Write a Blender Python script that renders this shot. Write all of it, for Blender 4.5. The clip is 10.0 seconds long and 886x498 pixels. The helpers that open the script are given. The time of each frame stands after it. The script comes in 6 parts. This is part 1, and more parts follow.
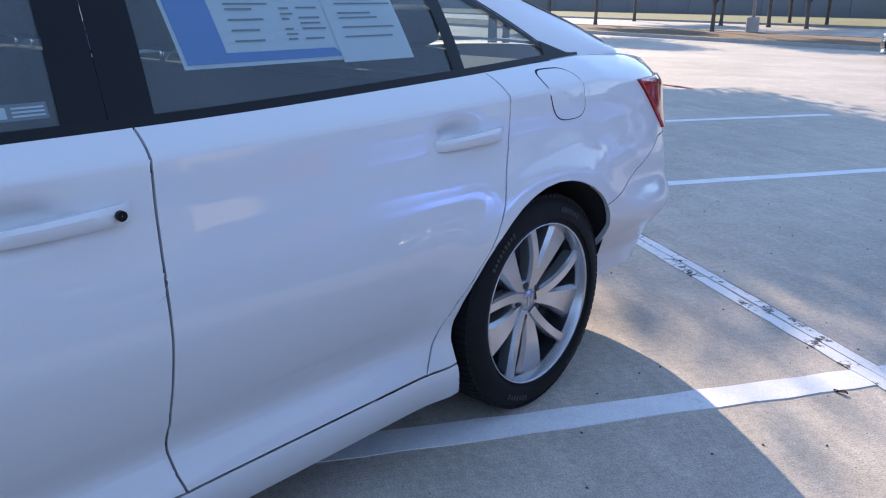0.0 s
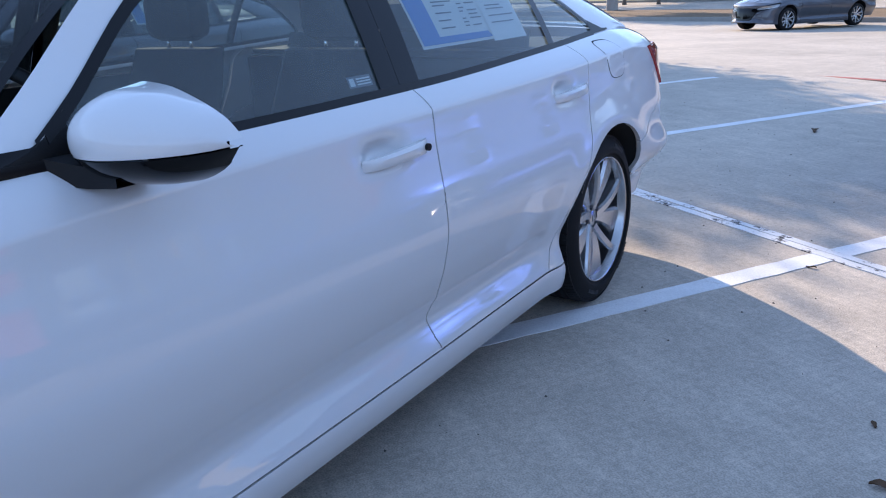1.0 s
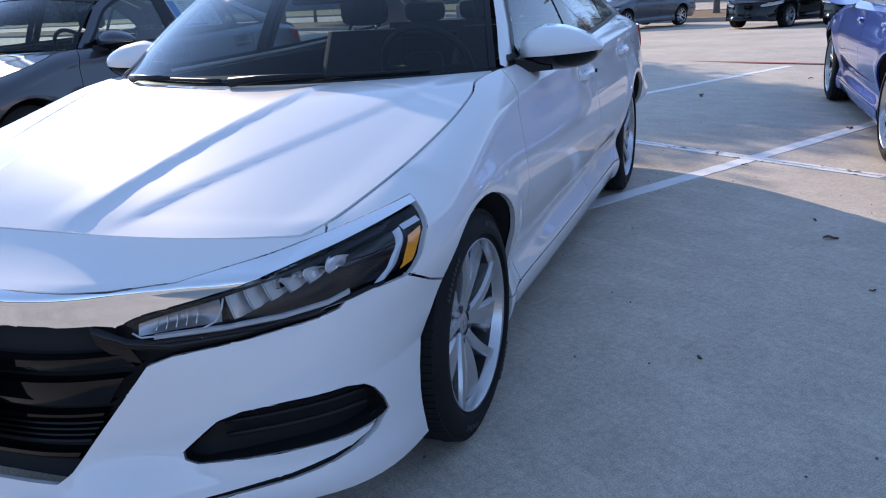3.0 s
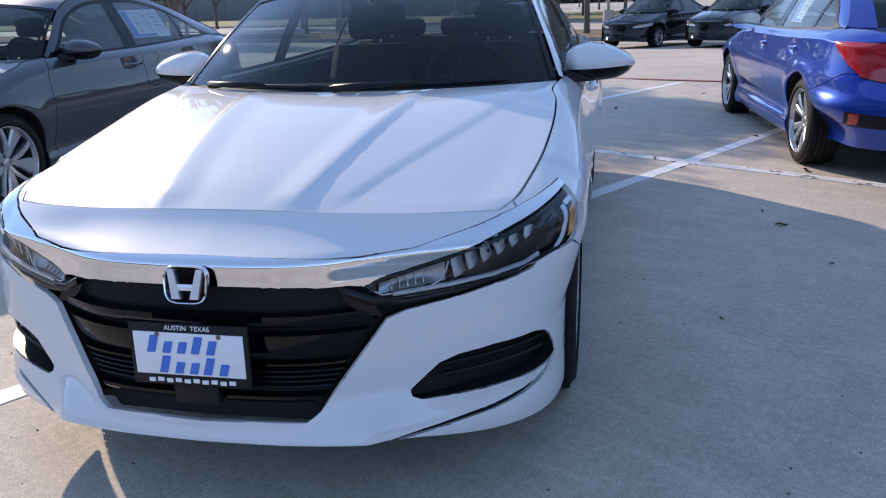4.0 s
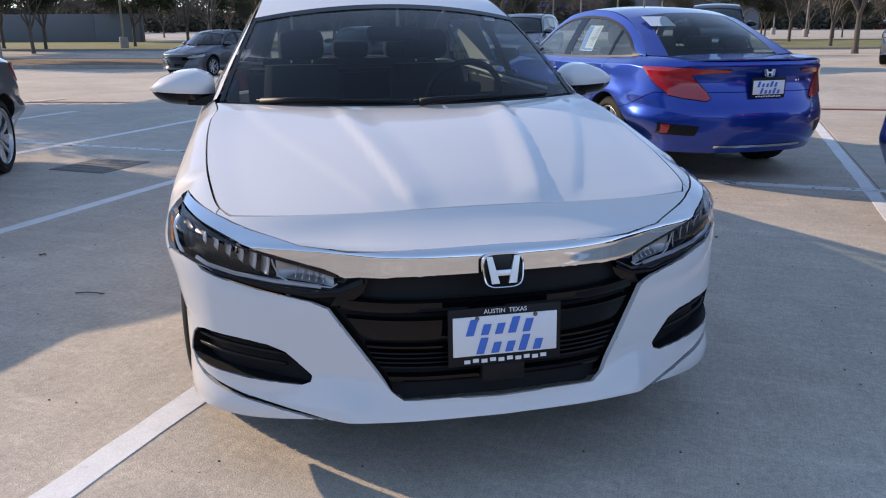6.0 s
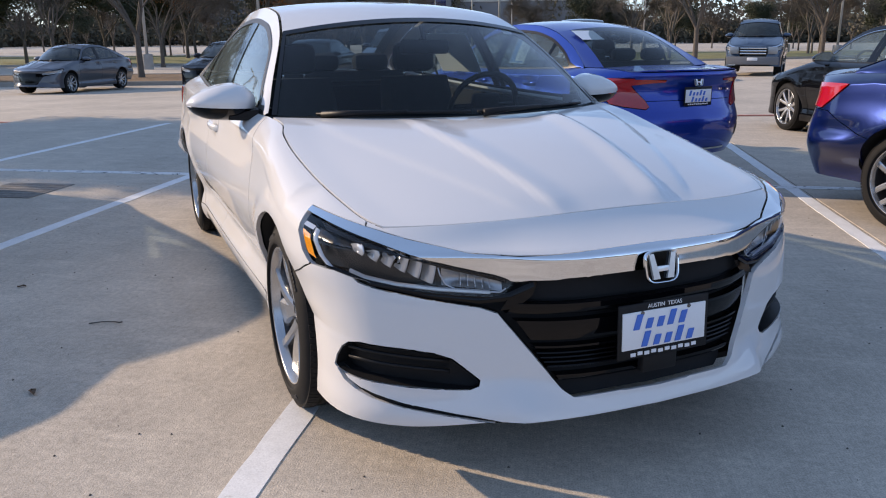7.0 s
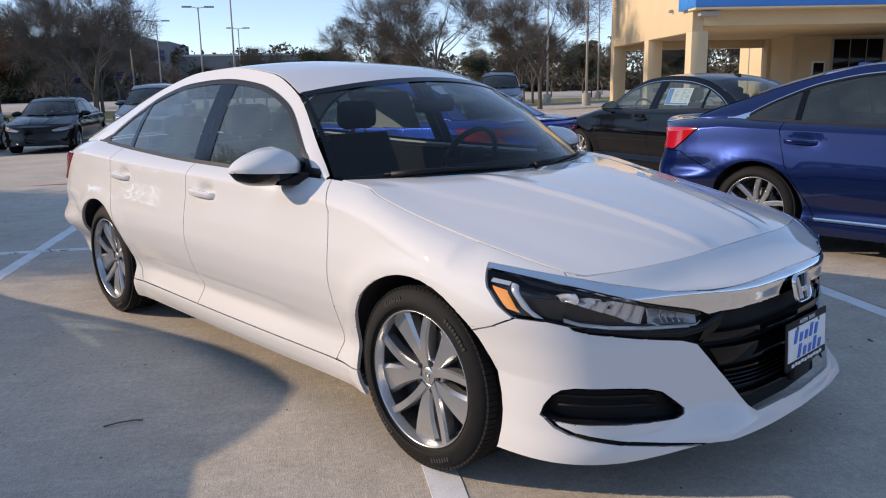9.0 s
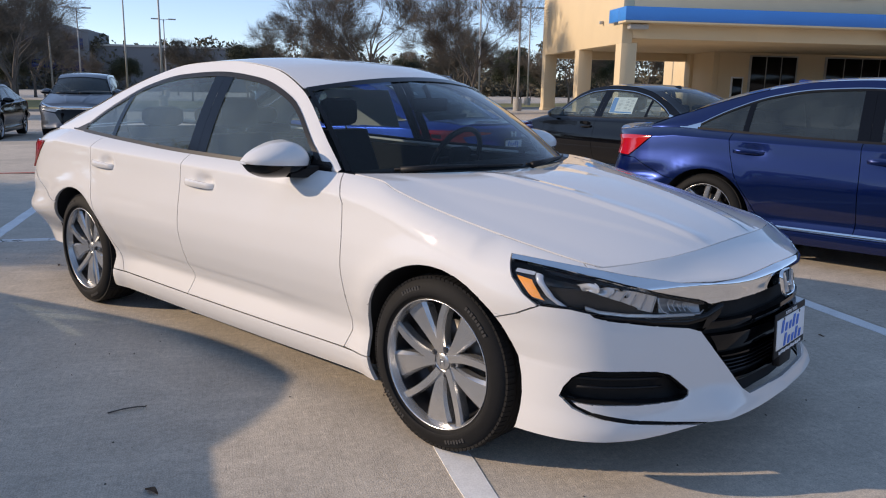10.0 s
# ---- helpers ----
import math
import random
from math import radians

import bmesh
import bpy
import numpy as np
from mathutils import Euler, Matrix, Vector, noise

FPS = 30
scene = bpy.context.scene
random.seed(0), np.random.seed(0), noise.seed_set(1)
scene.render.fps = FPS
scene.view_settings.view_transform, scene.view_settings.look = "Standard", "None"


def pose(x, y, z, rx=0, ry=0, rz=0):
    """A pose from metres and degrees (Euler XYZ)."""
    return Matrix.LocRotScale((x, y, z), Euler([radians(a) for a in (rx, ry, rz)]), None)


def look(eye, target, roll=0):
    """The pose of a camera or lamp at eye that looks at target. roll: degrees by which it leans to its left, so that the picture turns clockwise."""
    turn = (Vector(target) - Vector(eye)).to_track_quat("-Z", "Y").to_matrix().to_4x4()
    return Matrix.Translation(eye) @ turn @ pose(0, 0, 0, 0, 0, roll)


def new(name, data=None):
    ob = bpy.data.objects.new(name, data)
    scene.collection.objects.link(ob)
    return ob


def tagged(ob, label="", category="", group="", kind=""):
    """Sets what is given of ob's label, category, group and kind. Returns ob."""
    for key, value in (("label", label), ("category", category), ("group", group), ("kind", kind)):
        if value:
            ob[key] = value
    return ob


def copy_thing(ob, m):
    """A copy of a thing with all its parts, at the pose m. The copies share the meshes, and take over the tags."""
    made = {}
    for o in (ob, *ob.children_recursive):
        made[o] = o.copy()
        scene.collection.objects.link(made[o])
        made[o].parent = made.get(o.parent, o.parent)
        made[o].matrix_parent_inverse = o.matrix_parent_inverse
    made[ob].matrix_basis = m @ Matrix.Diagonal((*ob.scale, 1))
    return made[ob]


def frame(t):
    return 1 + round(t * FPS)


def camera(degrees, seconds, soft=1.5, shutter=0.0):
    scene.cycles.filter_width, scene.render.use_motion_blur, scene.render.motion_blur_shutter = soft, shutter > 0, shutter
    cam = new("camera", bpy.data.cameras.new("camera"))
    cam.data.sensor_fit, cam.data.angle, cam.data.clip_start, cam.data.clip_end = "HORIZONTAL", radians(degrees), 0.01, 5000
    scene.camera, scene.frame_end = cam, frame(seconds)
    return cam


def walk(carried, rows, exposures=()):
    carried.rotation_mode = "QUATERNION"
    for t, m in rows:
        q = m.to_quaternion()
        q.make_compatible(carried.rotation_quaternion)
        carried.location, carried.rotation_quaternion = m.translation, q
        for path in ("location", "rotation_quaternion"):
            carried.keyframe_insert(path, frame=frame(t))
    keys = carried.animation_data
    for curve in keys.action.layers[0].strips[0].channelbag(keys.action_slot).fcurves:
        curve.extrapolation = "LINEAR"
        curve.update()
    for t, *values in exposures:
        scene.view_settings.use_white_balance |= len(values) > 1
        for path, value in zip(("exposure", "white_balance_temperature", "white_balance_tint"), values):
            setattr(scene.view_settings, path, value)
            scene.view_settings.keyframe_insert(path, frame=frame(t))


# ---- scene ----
cam = camera(59.4, 10.0, soft=1.1)
PATH = [
    (0, (2.112, 1.081, 1.178), (0.822, 2.481, 0.564), 0.2),
    (0.5, (2.061, 0.578, 1.193), (0.899, 2.082, 0.571), -1.5),
    (1, (1.957, 0.093, 1.207), (0.909, 1.671, 0.567), -2.6),
    (1.5, (1.891, -0.437, 1.197), (0.923, 1.19, 0.55), -2.3),
    (2, (1.833, -0.958, 1.187), (0.932, 0.709, 0.547), -2.3),
    (2.5, (1.716, -1.44, 1.214), (0.893, 0.269, 0.58), -2.9),
    (2.7, (1.662, -1.623, 1.214), (0.88, 0.105, 0.58), -3.3),
    (4, (0.959, -2.472, 1.273), (0.562, -0.61, 0.66), -2.0),
    (4.5, (0.602, -2.6, 1.279), (0.4, -0.701, 0.685), -1.0),
    (5, (0.229, -2.714, 1.289), (0.232, -0.8, 0.711), -0.3),
    (5.5, (-0.17, -2.807, 1.278), (0.045, -0.902, 0.708), -0.3),
    (7, (-1.381, -2.584, 1.275), (-0.625, -0.81, 0.745), -0.3),
    (7.5, (-1.763, -2.471, 1.288), (-0.852, -0.764, 0.782), -0.6),
    (8, (-2.036, -2.277, 1.299), (-0.974, -0.65, 0.823), -1.1),
    (8.5, (-2.348, -2.106, 1.316), (-1.142, -0.573, 0.874), -1.4),
    (9, (-2.528, -1.914, 1.315), (-1.199, -0.477, 0.903), -1.1),
    (9.5, (-2.688, -1.786, 1.311), (-1.273, -0.43, 0.912), -0.0),
    (10, (-2.859, -1.784, 1.309), (-1.395, -0.484, 0.902), 1.1),
]
walk(cam, [(t, look(e, g, r)) for t, e, g, r in PATH],
     exposures=((0, 1.70, 7080, 18), (1.5, 1.74, 7050, 18), (2.7, 1.48, 6900, 18), (4.0, 1.30, 7100, 18), (4.5, 1.30, 7200, 18), (5.5, 1.2, 7700, 18), (7, 1.09, 7850, 18), (8, 1.0, 7700, 17), (10, .77, 7600, 17)))

# ---- light ----
SUN = Vector((-1.71, 1.62, .98)).normalized()
world = bpy.data.worlds.new("world")
scene.world = world
world.use_nodes = True
wn = world.node_tree.nodes
sky = wn.new("ShaderNodeTexSky")
sky.sky_type = "NISHITA"
sky.sun_disc = False
sky.sun_elevation = math.asin(SUN.z)
sky.sun_rotation = math.atan2(SUN.x, SUN.y)
sky.altitude = 2200
sky.air_density, sky.dust_density, sky.ozone_density = 0.80, 0.0, 2.2
wn["Background"].inputs[1].default_value = 0.15
haze = wn.new("ShaderNodeMix")
haze.data_type = "RGBA"
haze.inputs[0].default_value = 0.42
haze.inputs[7].default_value = (1.0, 1.85, 3.4, 1)
world.node_tree.links.new(sky.outputs[0], haze.inputs[6])
world.node_tree.links.new(haze.outputs[2], wn["Background"].inputs[0])
sun = new("sun", bpy.data.lights.new("sun", "SUN"))
sun.data.energy, sun.data.angle, sun.data.color = 2.22, radians(0.53), (1.0, 0.89, 0.74)
sun.matrix_world = look(SUN * 50, (0, 0, 0))


# ---- materials ----
def material(name, base, rough=0.5, metal=0.0, coat=0.0, grain=0.0, scale=40.0, bump=0.0, fine=400.0, emit=None, coat_rough=0.03, spec=0.5):
    """Principled material with colour variation at two scales and fine relief."""
    m = bpy.data.materials.new(name)
    m.use_nodes = True
    n, l = m.node_tree.nodes, m.node_tree.links
    b = n["Principled BSDF"]
    b.inputs["Roughness"].default_value = rough
    b.inputs["Metallic"].default_value = metal
    b.inputs["Coat Weight"].default_value = coat
    b.inputs["Coat Roughness"].default_value = coat_rough
    b.inputs["Specular IOR Level"].default_value = spec
    b.inputs["Base Color"].default_value = (*base, 1)
    if grain or bump:
        co = n.new("ShaderNodeTexCoord")
        big, small = n.new("ShaderNodeTexNoise"), n.new("ShaderNodeTexNoise")
        big.inputs["Scale"].default_value, small.inputs["Scale"].default_value = scale, fine
        big.inputs["Detail"].default_value = 5
        l.new(co.outputs["Object"], big.inputs["Vector"])
        l.new(co.outputs["Object"], small.inputs["Vector"])
        if grain:
            add = n.new("ShaderNodeMath")
            add.operation = "ADD"
            l.new(big.outputs["Fac"], add.inputs[0])
            l.new(small.outputs["Fac"], add.inputs[1])
            ramp = n.new("ShaderNodeMapRange")
            ramp.inputs["From Min"].default_value, ramp.inputs["From Max"].default_value = 0.6, 1.4
            ramp.inputs["To Min"].default_value, ramp.inputs["To Max"].default_value = 1 - grain, 1 + grain
            l.new(add.outputs[0], ramp.inputs["Value"])
            mul = n.new("ShaderNodeMix")
            mul.data_type, mul.blend_type = "RGBA", "MULTIPLY"
            mul.inputs[0].default_value = 1
            mul.inputs[6].default_value = (*base, 1)
            l.new(ramp.outputs[0], mul.inputs[7])
            l.new(mul.outputs[2], b.inputs["Base Color"])
        if bump:
            bm_ = n.new("ShaderNodeBump")
            bm_.inputs["Strength"].default_value, bm_.inputs["Distance"].default_value = 0.6, bump
            l.new(small.outputs["Fac"], bm_.inputs["Height"])
            l.new(bm_.outputs[0], b.inputs["Normal"])
    if emit:
        b.inputs["Emission Color"].default_value = (*emit[:3], 1)
        b.inputs["Emission Strength"].default_value = emit[3]
    return m


def glass_material(name, tint, gloss=0.02, ior=1.75, veil=0.0):
    """A thin pane: tinted clear with a mirror-like coat that grows at grazing angles."""
    m = bpy.data.materials.new(name)
    m.use_nodes = True
    n, l = m.node_tree.nodes, m.node_tree.links
    n.remove(n["Principled BSDF"])
    clear, shine, mix, facing = n.new("ShaderNodeBsdfTransparent"), n.new("ShaderNodeBsdfGlossy"), n.new("ShaderNodeMixShader"), n.new("ShaderNodeLayerWeight")
    rise, level = n.new("ShaderNodeMath"), n.new("ShaderNodeMapRange")
    clear.inputs[0].default_value = (*tint, 1)
    shine.inputs["Roughness"].default_value = gloss
    facing.inputs[0].default_value = 0.5
    rise.operation = "POWER"
    rise.inputs[1].default_value = 4.5
    l.new(facing.outputs["Facing"], rise.inputs[0])
    level.inputs["To Min"].default_value, level.inputs["To Max"].default_value = ((ior - 1) / (ior + 1)) ** 2, 1.0
    l.new(rise.outputs[0], level.inputs["Value"])
    l.new(level.outputs[0], mix.inputs[0])
    l.new(clear.outputs[0], mix.inputs[1])
    l.new(shine.outputs[0], mix.inputs[2])
    # a pale teal diffuse veil painted over the pane for reflected sky haze
    film = n.new("ShaderNodeBsdfDiffuse")
    film.inputs[0].default_value = (0.50, 0.66, 0.66, 1)
    top, co, spot, span = n.new("ShaderNodeMixShader"), n.new("ShaderNodeTexCoord"), n.new("ShaderNodeTexNoise"), n.new("ShaderNodeMapRange")
    spot.inputs["Scale"].default_value, spot.inputs["Detail"].default_value = 5.0, 6
    l.new(co.outputs["Object"], spot.inputs["Vector"])
    l.new(spot.outputs["Fac"], span.inputs["Value"])
    span.inputs["From Min"].default_value, span.inputs["From Max"].default_value = 0.3, 0.7
    span.inputs["To Min"].default_value, span.inputs["To Max"].default_value = veil * .6, veil * 1.4
    l.new(span.outputs[0], top.inputs[0])
    l.new(mix.outputs[0], top.inputs[1])
    l.new(film.outputs[0], top.inputs[2])
    l.new(top.outputs[0], n["Material Output"].inputs[0])
    return m


def paint(name, base, metal=0.0, rough=0.38, spec=0.25):
    return material(name, base, rough, metal, 1.0, 0.04, 900.0, 0.0, 2500.0, coat_rough=0.015, spec=spec)


def concrete():
    """Broom-finished concrete: large stains, mid mottling, fine speckle and drag lines."""
    m = material("concrete", (0.34, 0.30, 0.255), 0.80, spec=0.3)
    n, l = m.node_tree.nodes, m.node_tree.links
    b = n["Principled BSDF"]
    geo = n.new("ShaderNodeNewGeometry")
    turn = n.new("ShaderNodeMapping")
    turn.inputs["Rotation"].default_value = (0, 0, radians(32))
    l.new(geo.outputs["Position"], turn.inputs["Vector"])
    def noise_at(scale, detail, stretch=(1, 1, 1), rough=.6):
        mp = n.new("ShaderNodeMapping")
        mp.inputs["Scale"].default_value = stretch
        l.new(turn.outputs[0], mp.inputs["Vector"])
        t = n.new("ShaderNodeTexNoise")
        t.inputs["Scale"].default_value, t.inputs["Detail"].default_value, t.inputs["Roughness"].default_value = scale, detail, rough
        l.new(mp.outputs[0], t.inputs["Vector"])
        return t.outputs["Fac"]
    def ranged(v, a0, a1, b0, b1):
        r = n.new("ShaderNodeMapRange")
        for k, x in zip(("From Min", "From Max", "To Min", "To Max"), (a0, a1, b0, b1)):
            r.inputs[k].default_value = x
        l.new(v, r.inputs["Value"])
        return r.outputs[0]
    def times(v, w):
        t = n.new("ShaderNodeMath")
        t.operation = "MULTIPLY"
        l.new(v, t.inputs[0])
        l.new(w, t.inputs[1])
        return t.outputs[0]
    stain = ranged(noise_at(.45, 6), .35, .65, .84, 1.10)
    mottle = ranged(noise_at(5, 6), .3, .7, .90, 1.09)
    speck = ranged(noise_at(170, 3), .3, .7, .72, 1.24)
    drag = ranged(noise_at(9, 4, (22, .6, 1), .7), .3, .7, .90, 1.09)
    grit = ranged(noise_at(38, 4), .3, .7, .84, 1.14)
    scuff = ranged(noise_at(1.6, 5, (1, 5, 1), .65), .52, .70, 1.0, 1.16)
    v = times(times(times(stain, mottle), times(speck, drag)), times(grit, scuff))
    mix = n.new("ShaderNodeMix")
    mix.data_type, mix.blend_type = "RGBA", "MULTIPLY"
    mix.inputs[0].default_value = 1
    mix.inputs[6].default_value = (0.51, 0.446, 0.370, 1)
    l.new(v, mix.inputs[7])
    l.new(mix.outputs[2], b.inputs["Base Color"])
    bump = n.new("ShaderNodeBump")
    bump.inputs["Strength"].default_value, bump.inputs["Distance"].default_value = .5, .004
    l.new(times(speck, drag), bump.inputs["Height"])
    l.new(bump.outputs[0], b.inputs["Normal"])
    return m


WHITE = paint("pearl_white_paint", (0.68, 0.67, 0.66), 0.0, 0.5, 0.08)
GREY = paint("steel_grey_paint", (0.045, 0.05, 0.06), 0.55)
BLUE = paint("bright_blue_paint", (0.001, 0.045, 0.34), 0.55, .30)
NAVY = paint("navy_blue_paint", (0.001, 0.012, 0.085), 0.65, .30)
BLACK_PAINT = material("black_paint", (0.003, 0.003, 0.004), 0.12, 0.0, 0.45, 0.04, 900.0, 0.0, 2500.0, coat_rough=0.015, spec=0.1)
SLATE = paint("slate_paint", (0.07, 0.08, 0.1), 0.5)
SUVBLUE = paint("dusty_blue_paint", (0.03, 0.06, 0.11), 0.4)
SILVER = paint("silver_paint", (0.35, 0.36, 0.37), 0.6)
CHROME = material("chrome", (0.78, 0.79, 0.8), 0.06, 1.0, grain=0.03, scale=15.0)
BADGE = material("badge_chrome", (0.80, 0.81, 0.82), 0.22, 0.55, 1.0, grain=0.03, scale=15.0)
ALLOY = material("alloy", (0.50, 0.505, 0.51), 0.27, 0.8, grain=0.06, scale=30.0)
DARK_ALLOY = material("dark_alloy", (0.05, 0.05, 0.055), 0.4, 0.6, grain=0.1)
RUBBER = material("rubber", (0.009, 0.009, 0.0095), 0.75, grain=0.25, scale=25.0, bump=0.0006, fine=300.0, spec=0.25)
SIDEWALL = material("sidewall_marks", (0.028, 0.028, 0.029), 0.7, grain=0.15, scale=40.0)
GLOSSBLACK = material("gloss_black", (0.003, 0.003, 0.004), 0.08, grain=0.05, scale=20.0, spec=0.28)
PLASTIC = material("matt_black_plastic", (0.010, 0.010, 0.011), 0.5, grain=0.2, scale=60.0, bump=0.0003, fine=900.0, spec=0.25)
TRIM = material("black_trim", (0.006, 0.006, 0.007), 0.35, grain=0.1, spec=0.25)
DASH = material("dash_cloth", (0.010, 0.010, 0.011), 0.85, grain=0.2, scale=60.0, spec=0.08)
VOID = material("dark_inside", (0.008, 0.008, 0.009), 0.9, grain=0.2)
CLOTH = material("dark_cloth", (0.024, 0.0235, 0.024), 0.95, grain=0.3, scale=30.0, bump=0.001, fine=700.0)
BRAKE = material("brake_iron", (0.16, 0.15, 0.14), 0.45, 0.7, grain=0.25, scale=50.0)
LAMPSILVER = material("lamp_reflector", (0.66, 0.67, 0.68), 0.22, 0.5, grain=0.05)
LAMPGREY = material("lamp_housing", (0.030, 0.031, 0.033), 0.18, 0.3, grain=0.15)
LAMPDULL = material("dull_reflector", (0.36, 0.365, 0.37), 0.28, 0.6, grain=0.2, scale=20.0)
LAMPCLEAR = material("light_guide", (0.50, 0.52, 0.55), 0.12, 0.3, 1.0, grain=0.03)
AMBER = material("amber_reflector", (0.95, 0.33, 0.015), 0.2, 0.0, 1.0, grain=0.12, scale=200.0)
REDLENS = material("red_lens", (0.46, 0.008, 0.012), 0.12, 0.0, 1.0, grain=0.15, scale=60.0)
SMOKE = material("smoked_lens", (0.13, 0.125, 0.13), 0.1, 0.3, 1.0, grain=0.15, scale=60.0)
GLASS = glass_material("tinted_glass", (0.62, 0.71, 0.72), veil=0.07)
SCREEN = glass_material("screen_glass", (0.56, 0.64, 0.66), ior=1.45, veil=0.002)
DARKGLASS = glass_material("dark_glass", (0.2, 0.23, 0.24), veil=0.03)
LENS = glass_material("clear_lens", (0.95, 0.96, 0.97), ior=1.4)
PAPER = material("white_paper", (0.8, 0.81, 0.82), 0.6, grain=0.03, scale=30.0)
PAPERBLUE = material("blue_print", (0.05, 0.25, 0.62), 0.6, grain=0.05, scale=30.0)
INK = material("grey_print", (0.22, 0.23, 0.26), 0.7, grain=0.1)
PLATEBLUE = material("plate_blue", (0.04, 0.17, 0.6), 0.5, grain=0.06, scale=80.0)
def worn_paint(name, base, bare, start, end):
    """Road paint rubbed through to the concrete in patches and specks."""
    m = material(name, base, 0.7, grain=0.16, scale=7.0, bump=0.001, fine=160.0)
    n, l = m.node_tree.nodes, m.node_tree.links
    b = n["Principled BSDF"]
    old = b.inputs["Base Color"].links[0].from_socket
    geo, spots, ramp, mix = n.new("ShaderNodeNewGeometry"), n.new("ShaderNodeTexNoise"), n.new("ShaderNodeMapRange"), n.new("ShaderNodeMix")
    spots.inputs["Scale"].default_value, spots.inputs["Detail"].default_value, spots.inputs["Roughness"].default_value = 9.0, 9, 0.75
    l.new(geo.outputs["Position"], spots.inputs["Vector"])
    l.new(spots.outputs["Fac"], ramp.inputs["Value"])
    ramp.inputs["From Min"].default_value, ramp.inputs["From Max"].default_value = start, end
    mix.data_type = "RGBA"
    l.new(ramp.outputs[0], mix.inputs[0])
    l.new(old, mix.inputs[6])
    mix.inputs[7].default_value = (*bare, 1)
    l.new(mix.outputs[2], b.inputs["Base Color"])
    return m


STRIPE = worn_paint("worn_white_stripe", (0.74, 0.74, 0.73), (0.40, 0.36, 0.31), 0.60, 0.74)
CRACKED = worn_paint("cracked_white_stripe", (0.72, 0.72, 0.71), (0.05, 0.045, 0.04), 0.545, 0.60)
REDSTRIPE = material("faded_red_stripe", (0.42, 0.13, 0.1), 0.75, grain=0.25, scale=6.0, bump=0.001, fine=160.0)
CONCRETE = concrete()
KERBSTONE = material("kerb_concrete", (0.34, 0.32, 0.29), 0.85, grain=0.2, scale=3.0, bump=0.003, fine=90.0)
ASPHALT = material("far_ground", (0.16, 0.15, 0.135), 0.9, grain=0.25, scale=0.3, bump=0.005, fine=40.0)
LAWN = material("dry_lawn", (0.20, 0.19, 0.075), 0.95, grain=0.4, scale=0.5, bump=0.02, fine=25.0)
MULCH = material("leaf_litter", (0.19, 0.12, 0.065), 0.95, grain=0.4, scale=2.0, bump=0.02, fine=30.0)
BARK = material("bark", (0.115, 0.097, 0.08), 0.9, grain=0.4, scale=4.0, bump=0.01, fine=30.0)
LEAF = material("oak_leaf", (0.035, 0.045, 0.02), 0.7, grain=0.45, scale=0.8)
LEAFLIT = material("fallen_leaf", (0.11, 0.06, 0.03), 0.8, grain=0.3, scale=60.0)
IRON = material("drain_iron", (0.20, 0.185, 0.165), 0.85, 0.0, grain=0.3, scale=20.0, bump=0.002, fine=60.0)
BRUSH = material("winter_brush", (0.085, 0.075, 0.05), 0.9, grain=0.45, scale=0.12, fine=1.0)
RUST = material("rust_leaf", (0.30, 0.10, 0.03), 0.8, grain=0.4, scale=0.9)
STUCCO = material("beige_stucco", (0.66, 0.52, 0.33), 0.85, grain=0.06, scale=0.6, bump=0.002, fine=50.0)
BLUEBAND = material("blue_fascia", (0.03, 0.22, 0.62), 0.4, grain=0.06, scale=0.7)
GREYWALL = material("far_wall", (0.16, 0.165, 0.175), 0.8, grain=0.1, scale=0.06)
POLE = material("lamp_pole", (0.42, 0.41, 0.39), 0.6, 0.2, grain=0.15, scale=2.0)


# ---- shaping helpers ----
from mathutils.bvhtree import BVHTree


def curve(*pairs):
    """A smooth curve through (key, value) pairs that does not overshoot."""
    xs, ys = np.array([p[0] for p in pairs], float), np.array([p[1] for p in pairs], float)
    h, d = np.diff(xs), np.diff(ys) / np.diff(xs)
    m = np.zeros(len(xs))
    m[0], m[-1] = d[0], d[-1]
    for i in range(1, len(xs) - 1):
        if d[i - 1] * d[i] > 0:
            w1, w2 = 2 * h[i] + h[i - 1], h[i] + 2 * h[i - 1]
            m[i] = (w1 + w2) / (w1 / d[i - 1] + w2 / d[i])

    def f(x):
        if x <= xs[0]:
            return float(ys[0])
        if x >= xs[-1]:
            return float(ys[-1])
        i = int(np.searchsorted(xs, x) - 1)
        t = (x - xs[i]) / h[i]
        return float((2 * t**3 - 3 * t**2 + 1) * ys[i] + (t**3 - 2 * t**2 + t) * h[i] * m[i]
                     + (-2 * t**3 + 3 * t**2) * ys[i + 1] + (t**3 - t**2) * h[i] * m[i + 1])
    return f


def smooth(a, b, x):
    t = min(1.0, max(0.0, (x - a) / (b - a)))
    return t * t * (3 - 2 * t)


def inside(poly, a, b):
    hit = False
    for (x0, y0), (x1, y1) in zip(poly, poly[1:] + poly[:1]):
        if (y0 > b) != (y1 > b) and a < (x1 - x0) * (b - y0) / (y1 - y0) + x0:
            hit = not hit
    return hit


def link(name, mesh, mat, parent=None, label=""):
    ob = new(name, mesh)
    if mat:
        mesh.materials.append(mat)
    if parent:
        ob.parent = parent
    return tagged(ob, label)


def part(name, bm, mat, parent=None, label="", shade=40):
    """Links a bmesh as one mesh object under a thing or a part."""
    mesh = bpy.data.meshes.new(name)
    if shade:
        for f in bm.faces:
            f.smooth = True
        for e in bm.edges:
            if len(e.link_faces) == 2 and e.calc_face_angle(0) > radians(shade):
                e.smooth = False
    bm.to_mesh(mesh)
    bm.free()
    return link(name, mesh, mat, parent, label)


